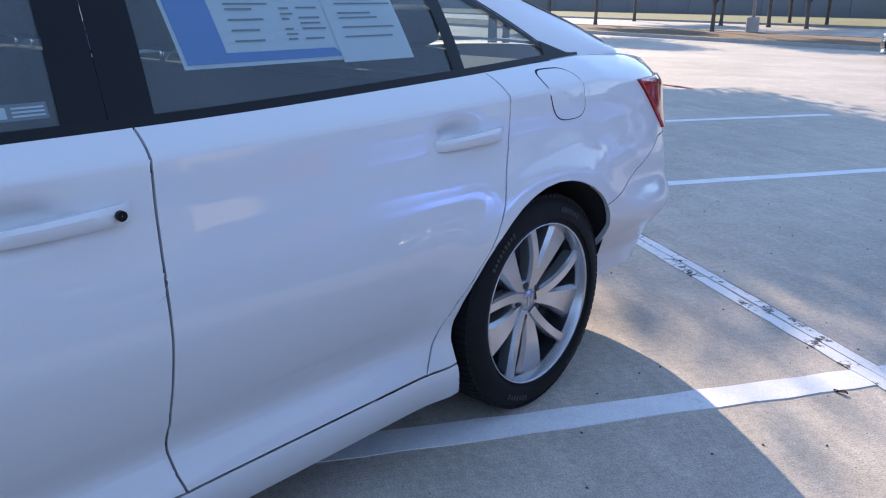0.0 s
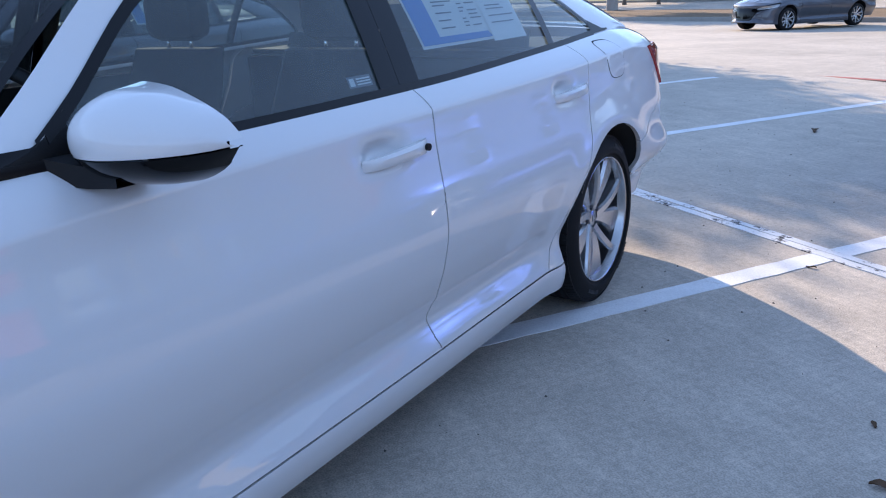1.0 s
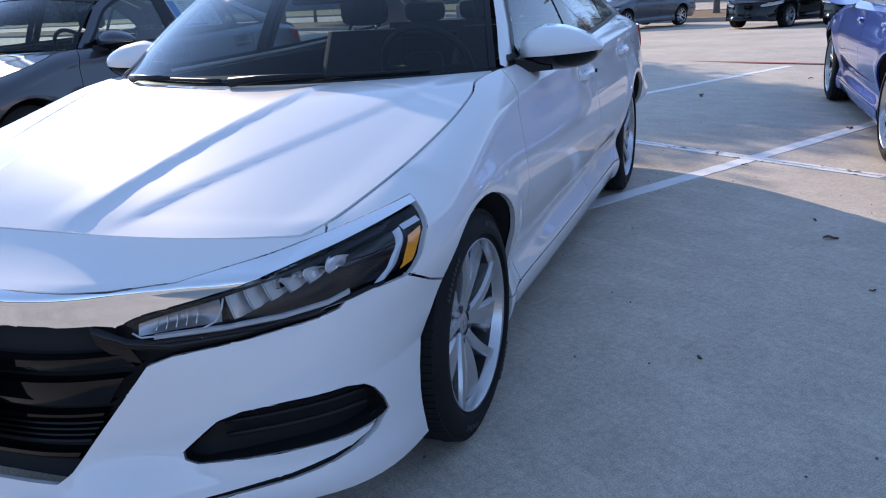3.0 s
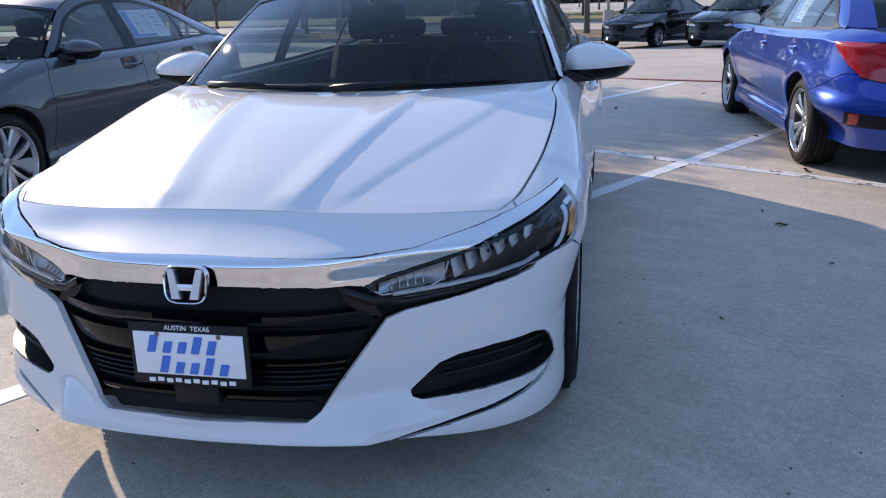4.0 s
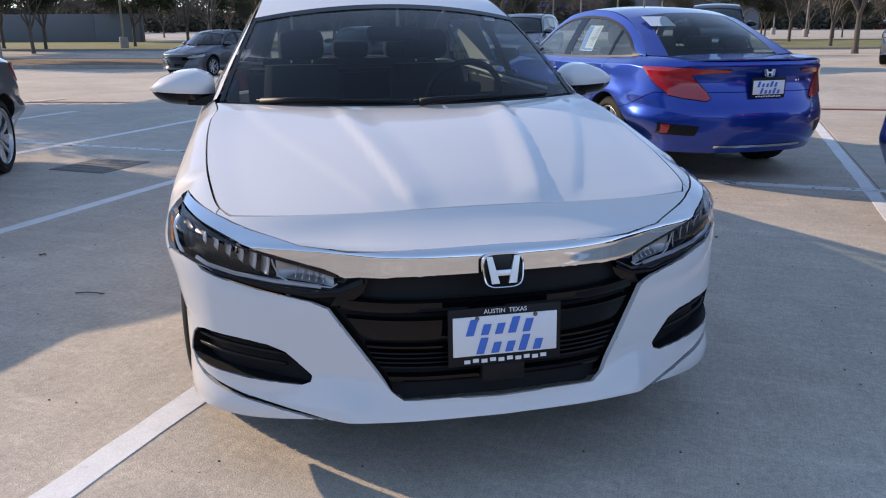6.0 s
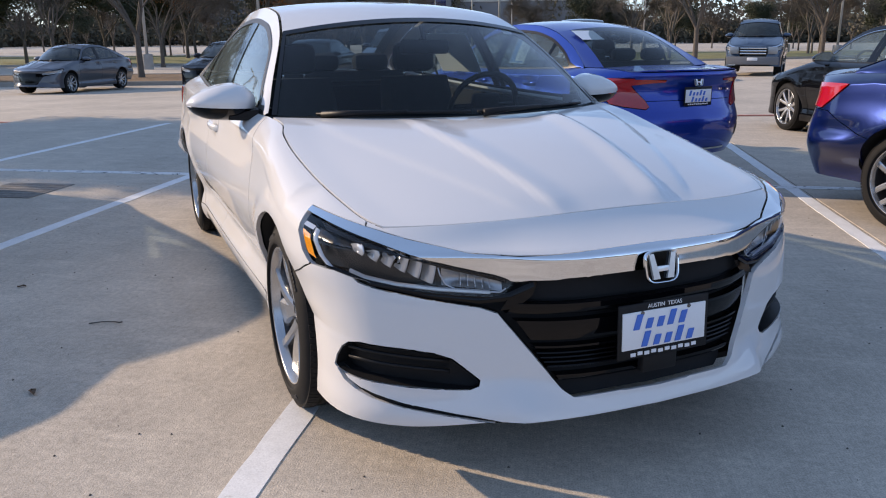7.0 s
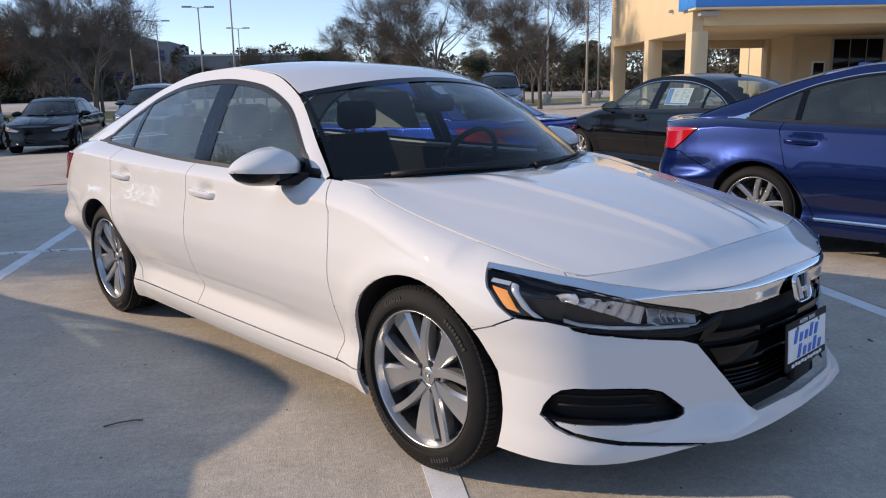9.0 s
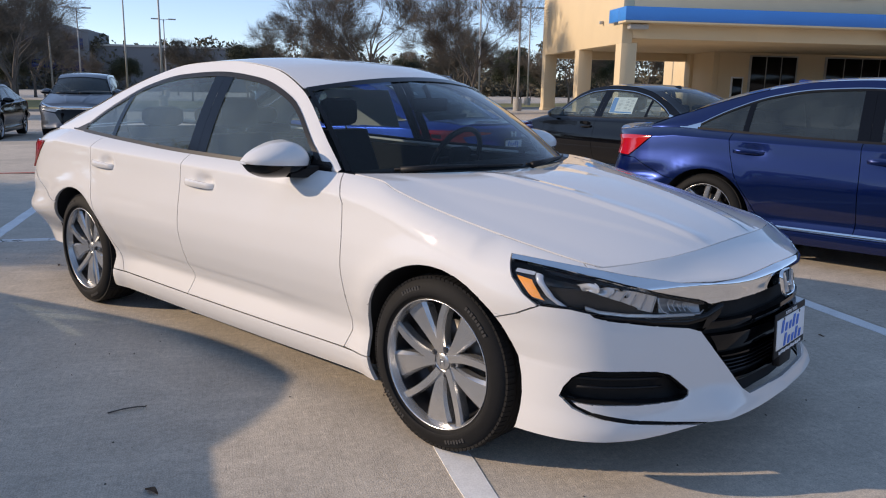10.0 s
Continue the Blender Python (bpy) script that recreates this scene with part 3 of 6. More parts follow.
def patch(shell, rows, name, mat, parent, label="", thick=0.0):
    """A smooth sheet given by rows of places."""
    bm = bmesh.new()
    grid(bm, [[shell.fit(p) for p in r] for r in rows])
    bm.normal_update()
    up = sum((f.normal.z for f in bm.faces))
    if up < 0:
        bmesh.ops.reverse_faces(bm, faces=bm.faces)
    if thick:
        top = bm.faces[:]
        edges = [e for e in bm.edges if e.is_boundary]
        ext = bmesh.ops.extrude_edge_only(bm, edges=edges)
        for v in [g for g in ext["geom"] if isinstance(g, bmesh.types.BMVert)]:
            v.co.z -= thick
    return part(name, bm, mat, parent, label, 50)


def hood_rows(shell, y0=None):
    rows = []
    for i in range(41):
        p = i / 40
        row = []
        for j in range(-48, 49):
            f = j / 48
            yf, yr = -.688 + .133 * abs(f) ** 3, .27 + .27 * f * f
            y = yf + (yr - yf) * p
            ye = -.555 + (.537 + .555) * p
            zc = curve_hood(p)
            ze = shell.EZ(ye) + .002
            x = f * (shell.EX(ye) - .0036)
            # a crowned middle between two creases, flat sides that fall to the fenders
            xc = (.20 + .13 * p) / .76
            a_ = abs(f)
            g_ = 1 - .10 * (a_ / xc) ** 2 if a_ < xc else .90 * (1 - (a_ - xc) / (1 - xc)) ** (1.0 - .12 * math.sin(math.pi * (a_ - xc) / (1 - xc)))
            z = ze + (zc + .010 * math.sin(math.pi * p) - ze) * g_
            crest = abs(f) - xc
            z += .009 * smooth(0, .06, p) * (smooth(-.15, .0, crest) - smooth(.0, .03, crest) * .9) * smooth(1.02, .85, p)
            xo = .40 + .50 * p
            z -= .0045 * smooth(xo - .02, xo + .02, abs(f)) * smooth(1.0, .86, abs(f)) * smooth(0, .1, p) * smooth(1, .9, p)
            row.append((x, y, z))
        rows.append(row)
    return rows


curve_hood = curve((0, .776), (.12, .815), (.3, .858), (.6, .915), (.85, .95), (1, .962))


def tyre_and_rim(root, x, y, r, side, style, mat_rim, steer=0.0):
    """A wheel: tyre, rim with spokes, brake disc, cap and nuts."""
    hub = new("wheel")
    hub.parent = root
    hub.location = (x, y, r)
    hub.rotation_euler = (0, 0, steer)
    s = side
    w = .11
    rr = r * .728
    bm = bmesh.new()
    prof = [(rr, -w), (rr + .02, -w - .004), (r - .055, -w - .012), (r - .022, -w + .002), (r - .006, -w + .02)]
    for gx in (-.052, -.018, .018, .052):
        prof += [(r, gx - .009), (r - .008, gx - .006), (r - .008, gx + .003), (r, gx + .006)]
    prof += [(r - .006, w - .02), (r - .022, w - .002), (r - .035, w + .006), (r - .055, w + .012), (r - .07, w + .0125), (r - .073, w + .0105), (rr + .02, w + .004), (rr + .006, w + .001), (rr, w - .004)]
    lathe(bm, [(a, b * s) for a, b in prof], 72)
    tyre = part("tyre", bm, RUBBER, hub, shade=30)
    # tread blocks at the shoulder
    bm = bmesh.new()
    for k in range(96):
        a = 2 * math.pi * k / 96
        for sx in (-1, 1):
            m = Matrix.Rotation(a, 4, "X") @ Matrix.Translation((sx * .083, 0, r - .0078)) @ Matrix.Rotation(sx * .16, 4, "Y")
            bmesh.ops.create_cube(bm, size=1, matrix=m @ Matrix.Diagonal((.036, .0175, .012, 1)))
    tagged(part("tread", bm, RUBBER, tyre, shade=0), kind="stuff")
    if style == "twist":
        bm = bmesh.new()
        for base_a, count in ((.55, 9), (2.6, 7), (3.7, 9), (5.7, 7)):
            for k in range(count):
                m = Matrix.Rotation(base_a + .05 * k, 4, "X") @ Matrix.Translation(((w + .0085) * s, 0, rr + .045))
                bmesh.ops.create_cube(bm, size=1, matrix=m @ Matrix.Diagonal((.005, .009, .016 - .004 * (k % 3 == 1), 1)))
        tagged(part("sidewall_mark", bm, SIDEWALL, tyre, shade=0), kind="stuff")
    bm = bmesh.new()
    lip = [(rr + .005, w - .012), (rr + .004, w + .003), (rr + .001, w + .005), (rr - .002, w - .001), (rr - .006, w - .016), (rr - .012, w - .034)]
    lathe(bm, [(a, b * s) for a, b in lip], 72)
    rim = part("rim", bm, mat_rim, hub, shade=35)
    # barrel coloured dark to paint in the shade behind the spokes
    bm = bmesh.new()
    lathe(bm, [(0.001, -.02 * s), (rr - .03, -.02 * s), (rr - .020, .02 * s), (rr - .014, (w - .029) * s)], 40)
    part("shaded_barrel", bm, DARK_ALLOY, hub, shade=35)
    bm = bmesh.new()
    lathe(bm, [(.07, .005 * s), (.15, .008 * s), (.15, -.012 * s), (.07, -.015 * s)], 48)
    part("brake_disc", bm, BRAKE, hub, shade=35)
    # spokes
    n = 5
    lean = {"twist": .32, "vee": .42, "star": .26, "ten": .30}[style]
    for k in range(n):
        bm = bmesh.new()
        for m_, sg in ((0, -1), (1, 1)):
            a0 = 2 * math.pi * k / n + sg * .16
            a1 = 2 * math.pi * k / n + sg * lean + ((.02 if sg < 0 else .14) if style == "twist" else 0)
            rows = []
            for i in range(9):
                t = i / 8
                blade, rib = style == "twist" and sg < 0, style == "twist" and sg > 0
                rad = .035 + (rr - .004 - .035) * t
                a = a0 + (a1 - a0) * t ** .9
                face = (.066 + .010 * math.sin(math.pi * t) + .026 * t ** 1.6) * s
                half = .018 + .002 * t + (.043 * t ** 1.35 if blade else -.004 * t if rib else .014 * t * t if style == "star" else 0)
                face += (-.004 * t if blade else .006 if rib else 0) * s
                c = Vector((0, math.cos(a) * rad, math.sin(a) * rad))
                tv = Vector((0, -math.sin(a), math.cos(a)))
                flat = .74 if style == "twist" else .55
                cut = (.011 if style == "twist" else .006) * s
                low = (.010 * t * s if blade else 0)
                rows.append([c + tv * u * half + Vector((face - d, 0, 0)) for u, d in ((-1, .045 * s), (-1, cut + low), (-flat, low), (flat, 0), (1, cut), (1, .045 * s))])
            grid(bm, rows)
        bmesh.ops.recalc_face_normals(bm, faces=bm.faces)
        part("spoke", bm, mat_rim, rim, shade=18)
    bm = bmesh.new()
    lathe(bm, [(.066, .02 * s), (.066, .058 * s), (.058, .064 * s), (.036, .066 * s), (.034, .062 * s), (.001, .063 * s)], 40)
    part("hub", bm, mat_rim, rim, shade=30)
    bm = bmesh.new()
    lathe(bm, [(.031, .06 * s), (.031, .068 * s), (.026, .071 * s), (.001, .072 * s)], 32)
    for dx in (-1, 1):
        box(bm, .073 * s, dx * .009, 0, .003, .005, .026)
    box(bm, .073 * s, 0, 0, .003, .016, .005)
    part("centre_cap", bm, ALLOY, rim, shade=30)
    for k in range(5):
        a = 2 * math.pi * (k + .5) / 5
        bm = bmesh.new()
        lathe(bm, [(.010, .055 * s), (.010, .069 * s), (.007, .073 * s), (.001, .074 * s)], 6)
        bmesh.ops.translate(bm, verts=bm.verts, vec=(0, math.cos(a) * .05, math.sin(a) * .05))
        part("lug_nut", bm, DARK_ALLOY if style == "twist" else ALLOY, rim, shade=20)
    bm = bmesh.new()
    lathe(bm, [(.044, .05 * s), (.0445, .0665 * s), (.040, .067 * s)], 32)
    part("cap_ring", bm, ALLOY, rim, shade=30)
    return hub


def seat(parent, shell, x, y, bench=False):
    """A front seat or a rear bench with head restraints, in dark cloth."""
    w = 1.26 if bench else .50
    h = new("seat")
    h.parent = parent
    h.location = shell.fit((x, y, .36))
    bm = bmesh.new()
    box(bm, 0, 0, .06, w, .52, .16, .05)
    part("cushion", bm, CLOTH, h)
    bm = bmesh.new()
    rows = []
    for i in range(9):
        t = i / 8
        half = (w / 2) * (1 - .16 * t * t) if not bench else w / 2 * (1 - .06 * t)
        zz, yy = .10 + .58 * t, .26 + .20 * t
        d = .075 * (1 - .35 * t)
        rows.append([Vector((half * a, yy + d * b, zz)) for a, b in ((-.8, -1), (-1, -.3), (-1, .5), (-.7, 1), (.7, 1), (1, .5), (1, -.3), (.8, -1), (0, -.75), (-.8, -1))])
    grid(bm, rows)
    bm.faces.new([v for v in bm.verts][-10:-1])
    bmesh.ops.recalc_face_normals(bm, faces=bm.faces)
    part("backrest", bm, CLOTH, h, shade=60)
    for hx in ((-.36, 0, .36) if bench else (0,)):
        bm = bmesh.new()
        box(bm, hx, .475, .79 if not bench else .74, .26, .11, .17 if not bench else .12, .045)
        part("head_restraint", bm, CLOTH, h)
        if not bench:
            for px in (-.06, .06):
                bm = bmesh.new()
                tube(bm, [(hx + px, .47, .64), (hx + px, .475, .75)], .006)
                part("restraint_post", bm, CHROME, h)
    return h


def mirror_unit(root, shell, side, mat):
    """Door mirror: painted cap tapering outwards, black lower bowl, foot and mirror glass."""
    s = side
    arm = new("door_mirror")
    arm.parent = root
    arm.location = shell.fit((s * .935, .80, .994))
    top = curve((-.135, .050), (-.11, .074), (-.05, .092), (.0, .088), (.06, .070), (.115, .040), (.140, .012))
    low = curve((-.135, -.040), (-.05, -.066), (.04, -.060), (.11, -.034), (.140, .002))
    part_line = lambda x: -.012 + .05 * (x + .135)
    dep = curve((-.135, .080), (-.09, .122), (-.02, .134), (.05, .120), (.115, .076), (.140, .030))
    back = lambda x: .080 + .30 * max(0, x) ** 1.6

    def half(name, m, upper):
        bm = bmesh.new()
        rows = []
        for i in range(25):
            x = -.135 + .275 * i / 24
            pl = max(low(x) + .001, min(top(x) - .001, part_line(x)))
            z0, z1 = (pl, top(x)) if upper else (low(x), pl - .003)
            row = []
            for j in range(13):
                u = j / 12
                z = z0 + (z1 - z0) * u
                k = (z - 0.012) / ((top(x) - .012) if z > .012 else (.012 - low(x)) + 1e-4)
                y = back(x) - dep(x) * math.sqrt(max(0, 1 - min(1, abs(k)) ** 2.2))
                row.append(Vector((s * x, y, z)))
            if upper:
                row.append(Vector((s * x, back(x) + .004, top(x) * .96)))
            rows.append(row)
        grid(bm, rows)
        bmesh.ops.recalc_face_normals(bm, faces=bm.faces)
        ctr = Vector((0, .08, .02))
        if sum(f.normal.dot(f.calc_center_median() - ctr) for f in bm.faces) < 0:
            bmesh.ops.reverse_faces(bm, faces=bm.faces)
        return part(name, bm, m, arm, shade=70)
    half("cap", mat, True)
    half("lower_shell", GLOSSBLACK, False)
    bm = bmesh.new()
    rows = []
    for i in range(17):
        x = -.132 + .25 * i / 16
        rows.append([Vector((s * x, back(x) - .002, low(x) * .95 + (top(x) - low(x)) * .96 * j / 6)) for j in range(7)])
    grid(bm, rows)
    part("mirror_glass", bm, CHROME, arm)
    bm = bmesh.new()
    rows = []
    for x, y0, y1, z0, z1 in ((-.185, -.13, .06, -.045, -.005), (-.14, -.06, .05, -.052, -.012), (-.08, -.03, .05, -.060, -.025), (-.02, -.02, .05, -.056, -.03)):
        rows.append([Vector((s * x, y0, z0)), Vector((s * x, y0, z1)), Vector((s * x, y1, z1)), Vector((s * x, y1, z0)), Vector((s * x, y0, z0))])
    grid(bm, rows)
    bmesh.ops.recalc_face_normals(bm, faces=bm.faces)
    part("foot", bm, PLASTIC, arm, shade=60)
    return arm


def lit_lamp(root, shell, base, tree, faces, side):
    """Headlamp: clear cover, dark bowl, reflector blades, light guide and amber marker."""
    lamp = link("headlamp", skin(shell, base, tree, faces, side < 0, gap=.003, rim=.006), LENS, root, "clear headlamp cover over silver reflectors")
    bowl = skin(shell, base, tree, faces, side < 0, gap=.004, rim=0, push=-.045)
    link("housing", bowl, LAMPGREY, lamp, "grey lamp housing")

    def onto(x, z, depth):
        """A place behind the cover at width x and height z."""
        hit, no, i, d = tree.ray_cast(Vector((x, -2, z)), Vector((0, 1, 0)))
        if hit is None:
            hit, no = Vector((x, -.5, z)), Vector((0, -1, 0))
        p = hit - no.normalized() * depth
        q = shell.fit(p)
        return Vector((q.x * side, q.y, q.z))

    def strip(name, line, width, depth, mat, proud=.004):
        bm = bmesh.new()
        rows = []
        for x, z in line:
            rows.append([onto(x, z + width / 2, depth), onto(x, z + width / 4, depth - proud), onto(x, z - width / 4, depth - proud), onto(x, z - width / 2, depth)])
        grid(bm, rows)
        bmesh.ops.recalc_face_normals(bm, faces=bm.faces)
        return part(name, bm, mat, lamp, shade=60)
    strip("light_guide", [(.47, .594), (.60, .602), (.70, .612), (.775, .626), (.808, .640)], .013, .010, LAMPCLEAR, .006)
    strip("lower_bezel", [(.45, .583), (.56, .587), (.66, .595), (.76, .612), (.84, .638)], .012, .006, GLOSSBLACK)
    strip("upper_bezel", [(.43, .627), (.50, .645), (.58, .664), (.68, .692), (.76, .719), (.84, .748)], .014, .008, GLOSSBLACK)
    for k in range(6):
        x = .622 + .034 * k
        z = .646 + .0108 * k
        # a scooped blade, deep at its outer end, with a bright edge
        bm = bmesh.new()
        grid(bm, [[onto(x - .018 + .032 * i / 5 + .010 * (j / 5) ** 2, z + .024 + .008 * i / 5 - (.054 - .002 * k) * j / 5, .012 + .026 * (i / 5) ** 1.6 + .006 * (j / 5) ** 2) for i in range(6)] for j in range(6)])
        part("reflector_blade", bm, LAMPSILVER, lamp, shade=60)
        bm = bmesh.new()
        tube(bm, [onto(x - .018 + .010 * (j / 5) ** 2, z + .024 - (.054 - .002 * k) * j / 5, .010 + .006 * (j / 5) ** 2) for j in range(6)], .0022, 6)
        part("blade_edge", bm, LAMPCLEAR, lamp, shade=60)
    bm = bmesh.new()
    grid(bm, [[onto(.440 + .150 * i / 10, .597 + .043 * j / 8 + .016 * i / 10, .016 + .026 * math.sin(math.pi * i / 10) * math.sin(math.pi * (j + .5) / 9)) for i in range(11)] for j in range(9)])
    bmesh.ops.recalc_face_normals(bm, faces=bm.faces)
    part("low_beam_reflector", bm, LAMPDULL, lamp, shade=60)
    for q in range(5):
        bm = bmesh.new()
        tube(bm, [onto(.470 + .018 * q, .605 + .002 * q + .034 * j / 4, .020 + .012 * math.sin(math.pi * j / 4)) for j in range(5)], .0018, 5)
        part("reflector_rib", bm, LAMPSILVER, lamp, shade=60)
    bm = bmesh.new()
    tube(bm, [onto(x, z, .010) for x, z in ((.430, .606), (.446, .595), (.50, .597), (.555, .603), (.580, .616), (.592, .638), (.598, .660))], .0024, 6)
    part("beam_rim", bm, LAMPCLEAR, lamp, shade=60)
    def beside(y, z, depth):
        hit, no, i, d = tree.ray_cast(Vector((2, y, z)), Vector((-1, 0, 0)))
        q = shell.fit(hit - no.normalized() * depth)
        return Vector((q.x * side, q.y, q.z))
    edge = lambda z: float(np.interp(z, [p[1] for p in reversed(LAMP_REAR)], [p[0] for p in reversed(LAMP_REAR)]))
    bm = bmesh.new()
    grid(bm, [[beside(edge(.665 + .062 * j / 6) - .018 - (.040 + .014 * j / 6) * i / 5, .665 + .062 * j / 6 - .008 * i / 5, .006) for i in range(6)] for j in range(7)])
    part("side_marker", bm, AMBER, lamp, "amber side marker", shade=60)
    # the wide end of the light guide climbs beside the marker and hooks over it
    bm = bmesh.new()
    rows = []
    for j in range(9):
        z = .648 + .092 * j / 8
        y = edge(z) - .066 - .016 * j / 8
        rows.append([beside(y, z, .008), beside(y - .007, z - .001, .003), beside(y - .020, z - .003, .003), beside(y - .027, z - .004, .008)])
    grid(bm, rows)
    grid(bm, [[beside(edge(.742) - .085 + .065 * i / 5, .742 + .004 * i / 5 - .010 * j, .004) for i in range(6)] for j in range(2)])
    bmesh.ops.recalc_face_normals(bm, faces=bm.faces)
    part("light_guide", bm, LAMPCLEAR, lamp, shade=60)
    return lamp


def letters(name, text, size, mat, parent, m):
    """Words in the built-in font as a thin mesh."""
    cu = bpy.data.curves.new(name, "FONT")
    cu.body, cu.size, cu.align_x, cu.align_y, cu.extrude = text, size, "CENTER", "CENTER", .0006
    tmp = bpy.data.objects.new("tmp", cu)
    scene.collection.objects.link(tmp)
    mesh = bpy.data.meshes.new_from_object(tmp.evaluated_get(bpy.context.evaluated_depsgraph_get()))
    bpy.data.objects.remove(tmp)
    ob = link(name, mesh, mat, parent)
    ob.matrix_local = m
    return ob


def plate(root, m, frame_words=True):
    """Dealer plate in a black frame; the dealer's name stands as slanted blue bars."""
    pl = new("dealer_plate")
    pl.parent = root
    pl.matrix_local = m
    bm = bmesh.new()
    box(bm, 0, 0, 0, .312, .160, .006, .004)
    part("plate_frame", bm, PLASTIC, pl)
    bm = bmesh.new()
    box(bm, 0, .003, .004, .286, .108, .004, .001)
    part("plate_sheet", bm, PAPER, pl, "white dealer plate sheet")
    sh = Matrix(((1, .30, 0, 0), (0, 1, 0, 0), (0, 0, 1, 0), (0, 0, 0, 1)))

    def mark(x, y, w_, h_):
        bm = bmesh.new()
        box(bm, 0, 0, 0, w_, h_, .002, .0015)
        bmesh.ops.transform(bm, matrix=Matrix.Translation((x, y, .0075)) @ sh, verts=bm.verts)
        part("blue_bar", bm, PLATEBLUE, pl, shade=0)
    # two rows of plain slanted bars, tall and short
    for y, x0, heights in ((.028, -.092, (.044, .029, .029, .044, .036)), (-.024, -.064, (.044, .029, .029, .044, .029))):
        for k, hgt in enumerate(heights):
            mark(x0 + .0385 * k, y + (hgt - .044) / 2, .021, hgt)
    for k in range(10):
        bm = bmesh.new()
        box(bm, -.105 + .0235 * k, -.067 + .002 * (k % 2), .004, .016, .010, .003)
        part("white_bar", bm, PAPER, pl, shade=0)
    if frame_words:
        letters("frame_words", "AUSTIN  TEXAS", .017, PAPER, pl, pose(0, .0685, .004))
        for sx in (-.078, .082):
            bm = bmesh.new()
            lathe(bm, [(.006, .003), (.006, .0075), (.001, .0085)], 12, "z")
            bmesh.ops.translate(bm, verts=bm.verts, vec=(sx, .052, 0))
            part("screw", bm, BRAKE, pl)
    return pl


def badge(root, m, w=.115, h=.095):
    """Chrome badge: a rounded frame round two uprights and a bar, on black."""
    e = new("badge")
    e.parent = root
    e.matrix_local = m
    def ring(k):
        pts = []
        for i in range(48):
            a = 2 * math.pi * i / 48
            c, s_ = math.cos(a), math.sin(a)
            x = w / 2 * k * math.copysign(abs(c) ** .5, c)
            y = h / 2 * k * math.copysign(abs(s_) ** .5, s_)
            pts.append((x * (1 + .12 * y / h), y))
        return pts
    bm = bmesh.new()
    rows = []
    for k, z in ((1.0, 0), (.99, .008), (.95, .011), (.90, .010), (.86, .004)):
        rows.append([Vector((x, y, z)) for x, y in ring(k)])
    rows = [r + r[:1] for r in rows]
    grid(bm, rows)
    bmesh.ops.recalc_face_normals(bm, faces=bm.faces)
    part("badge_frame", bm, CHROME, e)
    bm = bmesh.new()
    f = bm.faces.new([bm.verts.new((x, y, .003)) for x, y in ring(.9)])
    part("badge_back", bm, GLOSSBLACK, e, shade=0)
    for sx in (-1, 1):
        bm = bmesh.new()
        prism(bm, [(sx * .046 * w / .115, .038 * h / .095), (sx * .030 * w / .115, .038 * h / .095), (sx * .012 * w / .115, -.034 * h / .095), (sx * .034 * w / .115, -.034 * h / .095)], lambda a, b, d: Vector((a, b, .004 + d)), .008)
        bmesh.ops.recalc_face_normals(bm, faces=bm.faces)
        part("badge_upright", bm, BADGE, e, shade=20)
    bm = bmesh.new()
    box(bm, 0, -.006 * h / .095, .007, .046 * w / .115, .016 * h / .095, .007, .002)
    part("badge_bar", bm, BADGE, e)
    return e


LARGE_TAIL = [(.33, .872), (.50, .900), (.66, .925), (1.0, .94), (1.0, .755), (.83, .755), (.60, .765), (.40, .79)]
SMALL_TAIL = [(.33, .930), (.55, .945), (.70, .945), (1.0, .94), (1.0, .80), (.84, .745), (.66, .70), (.50, .678), (.47, .70), (.50, .76), (.56, .83), (.60, .885), (.45, .905), (.34, .912)]


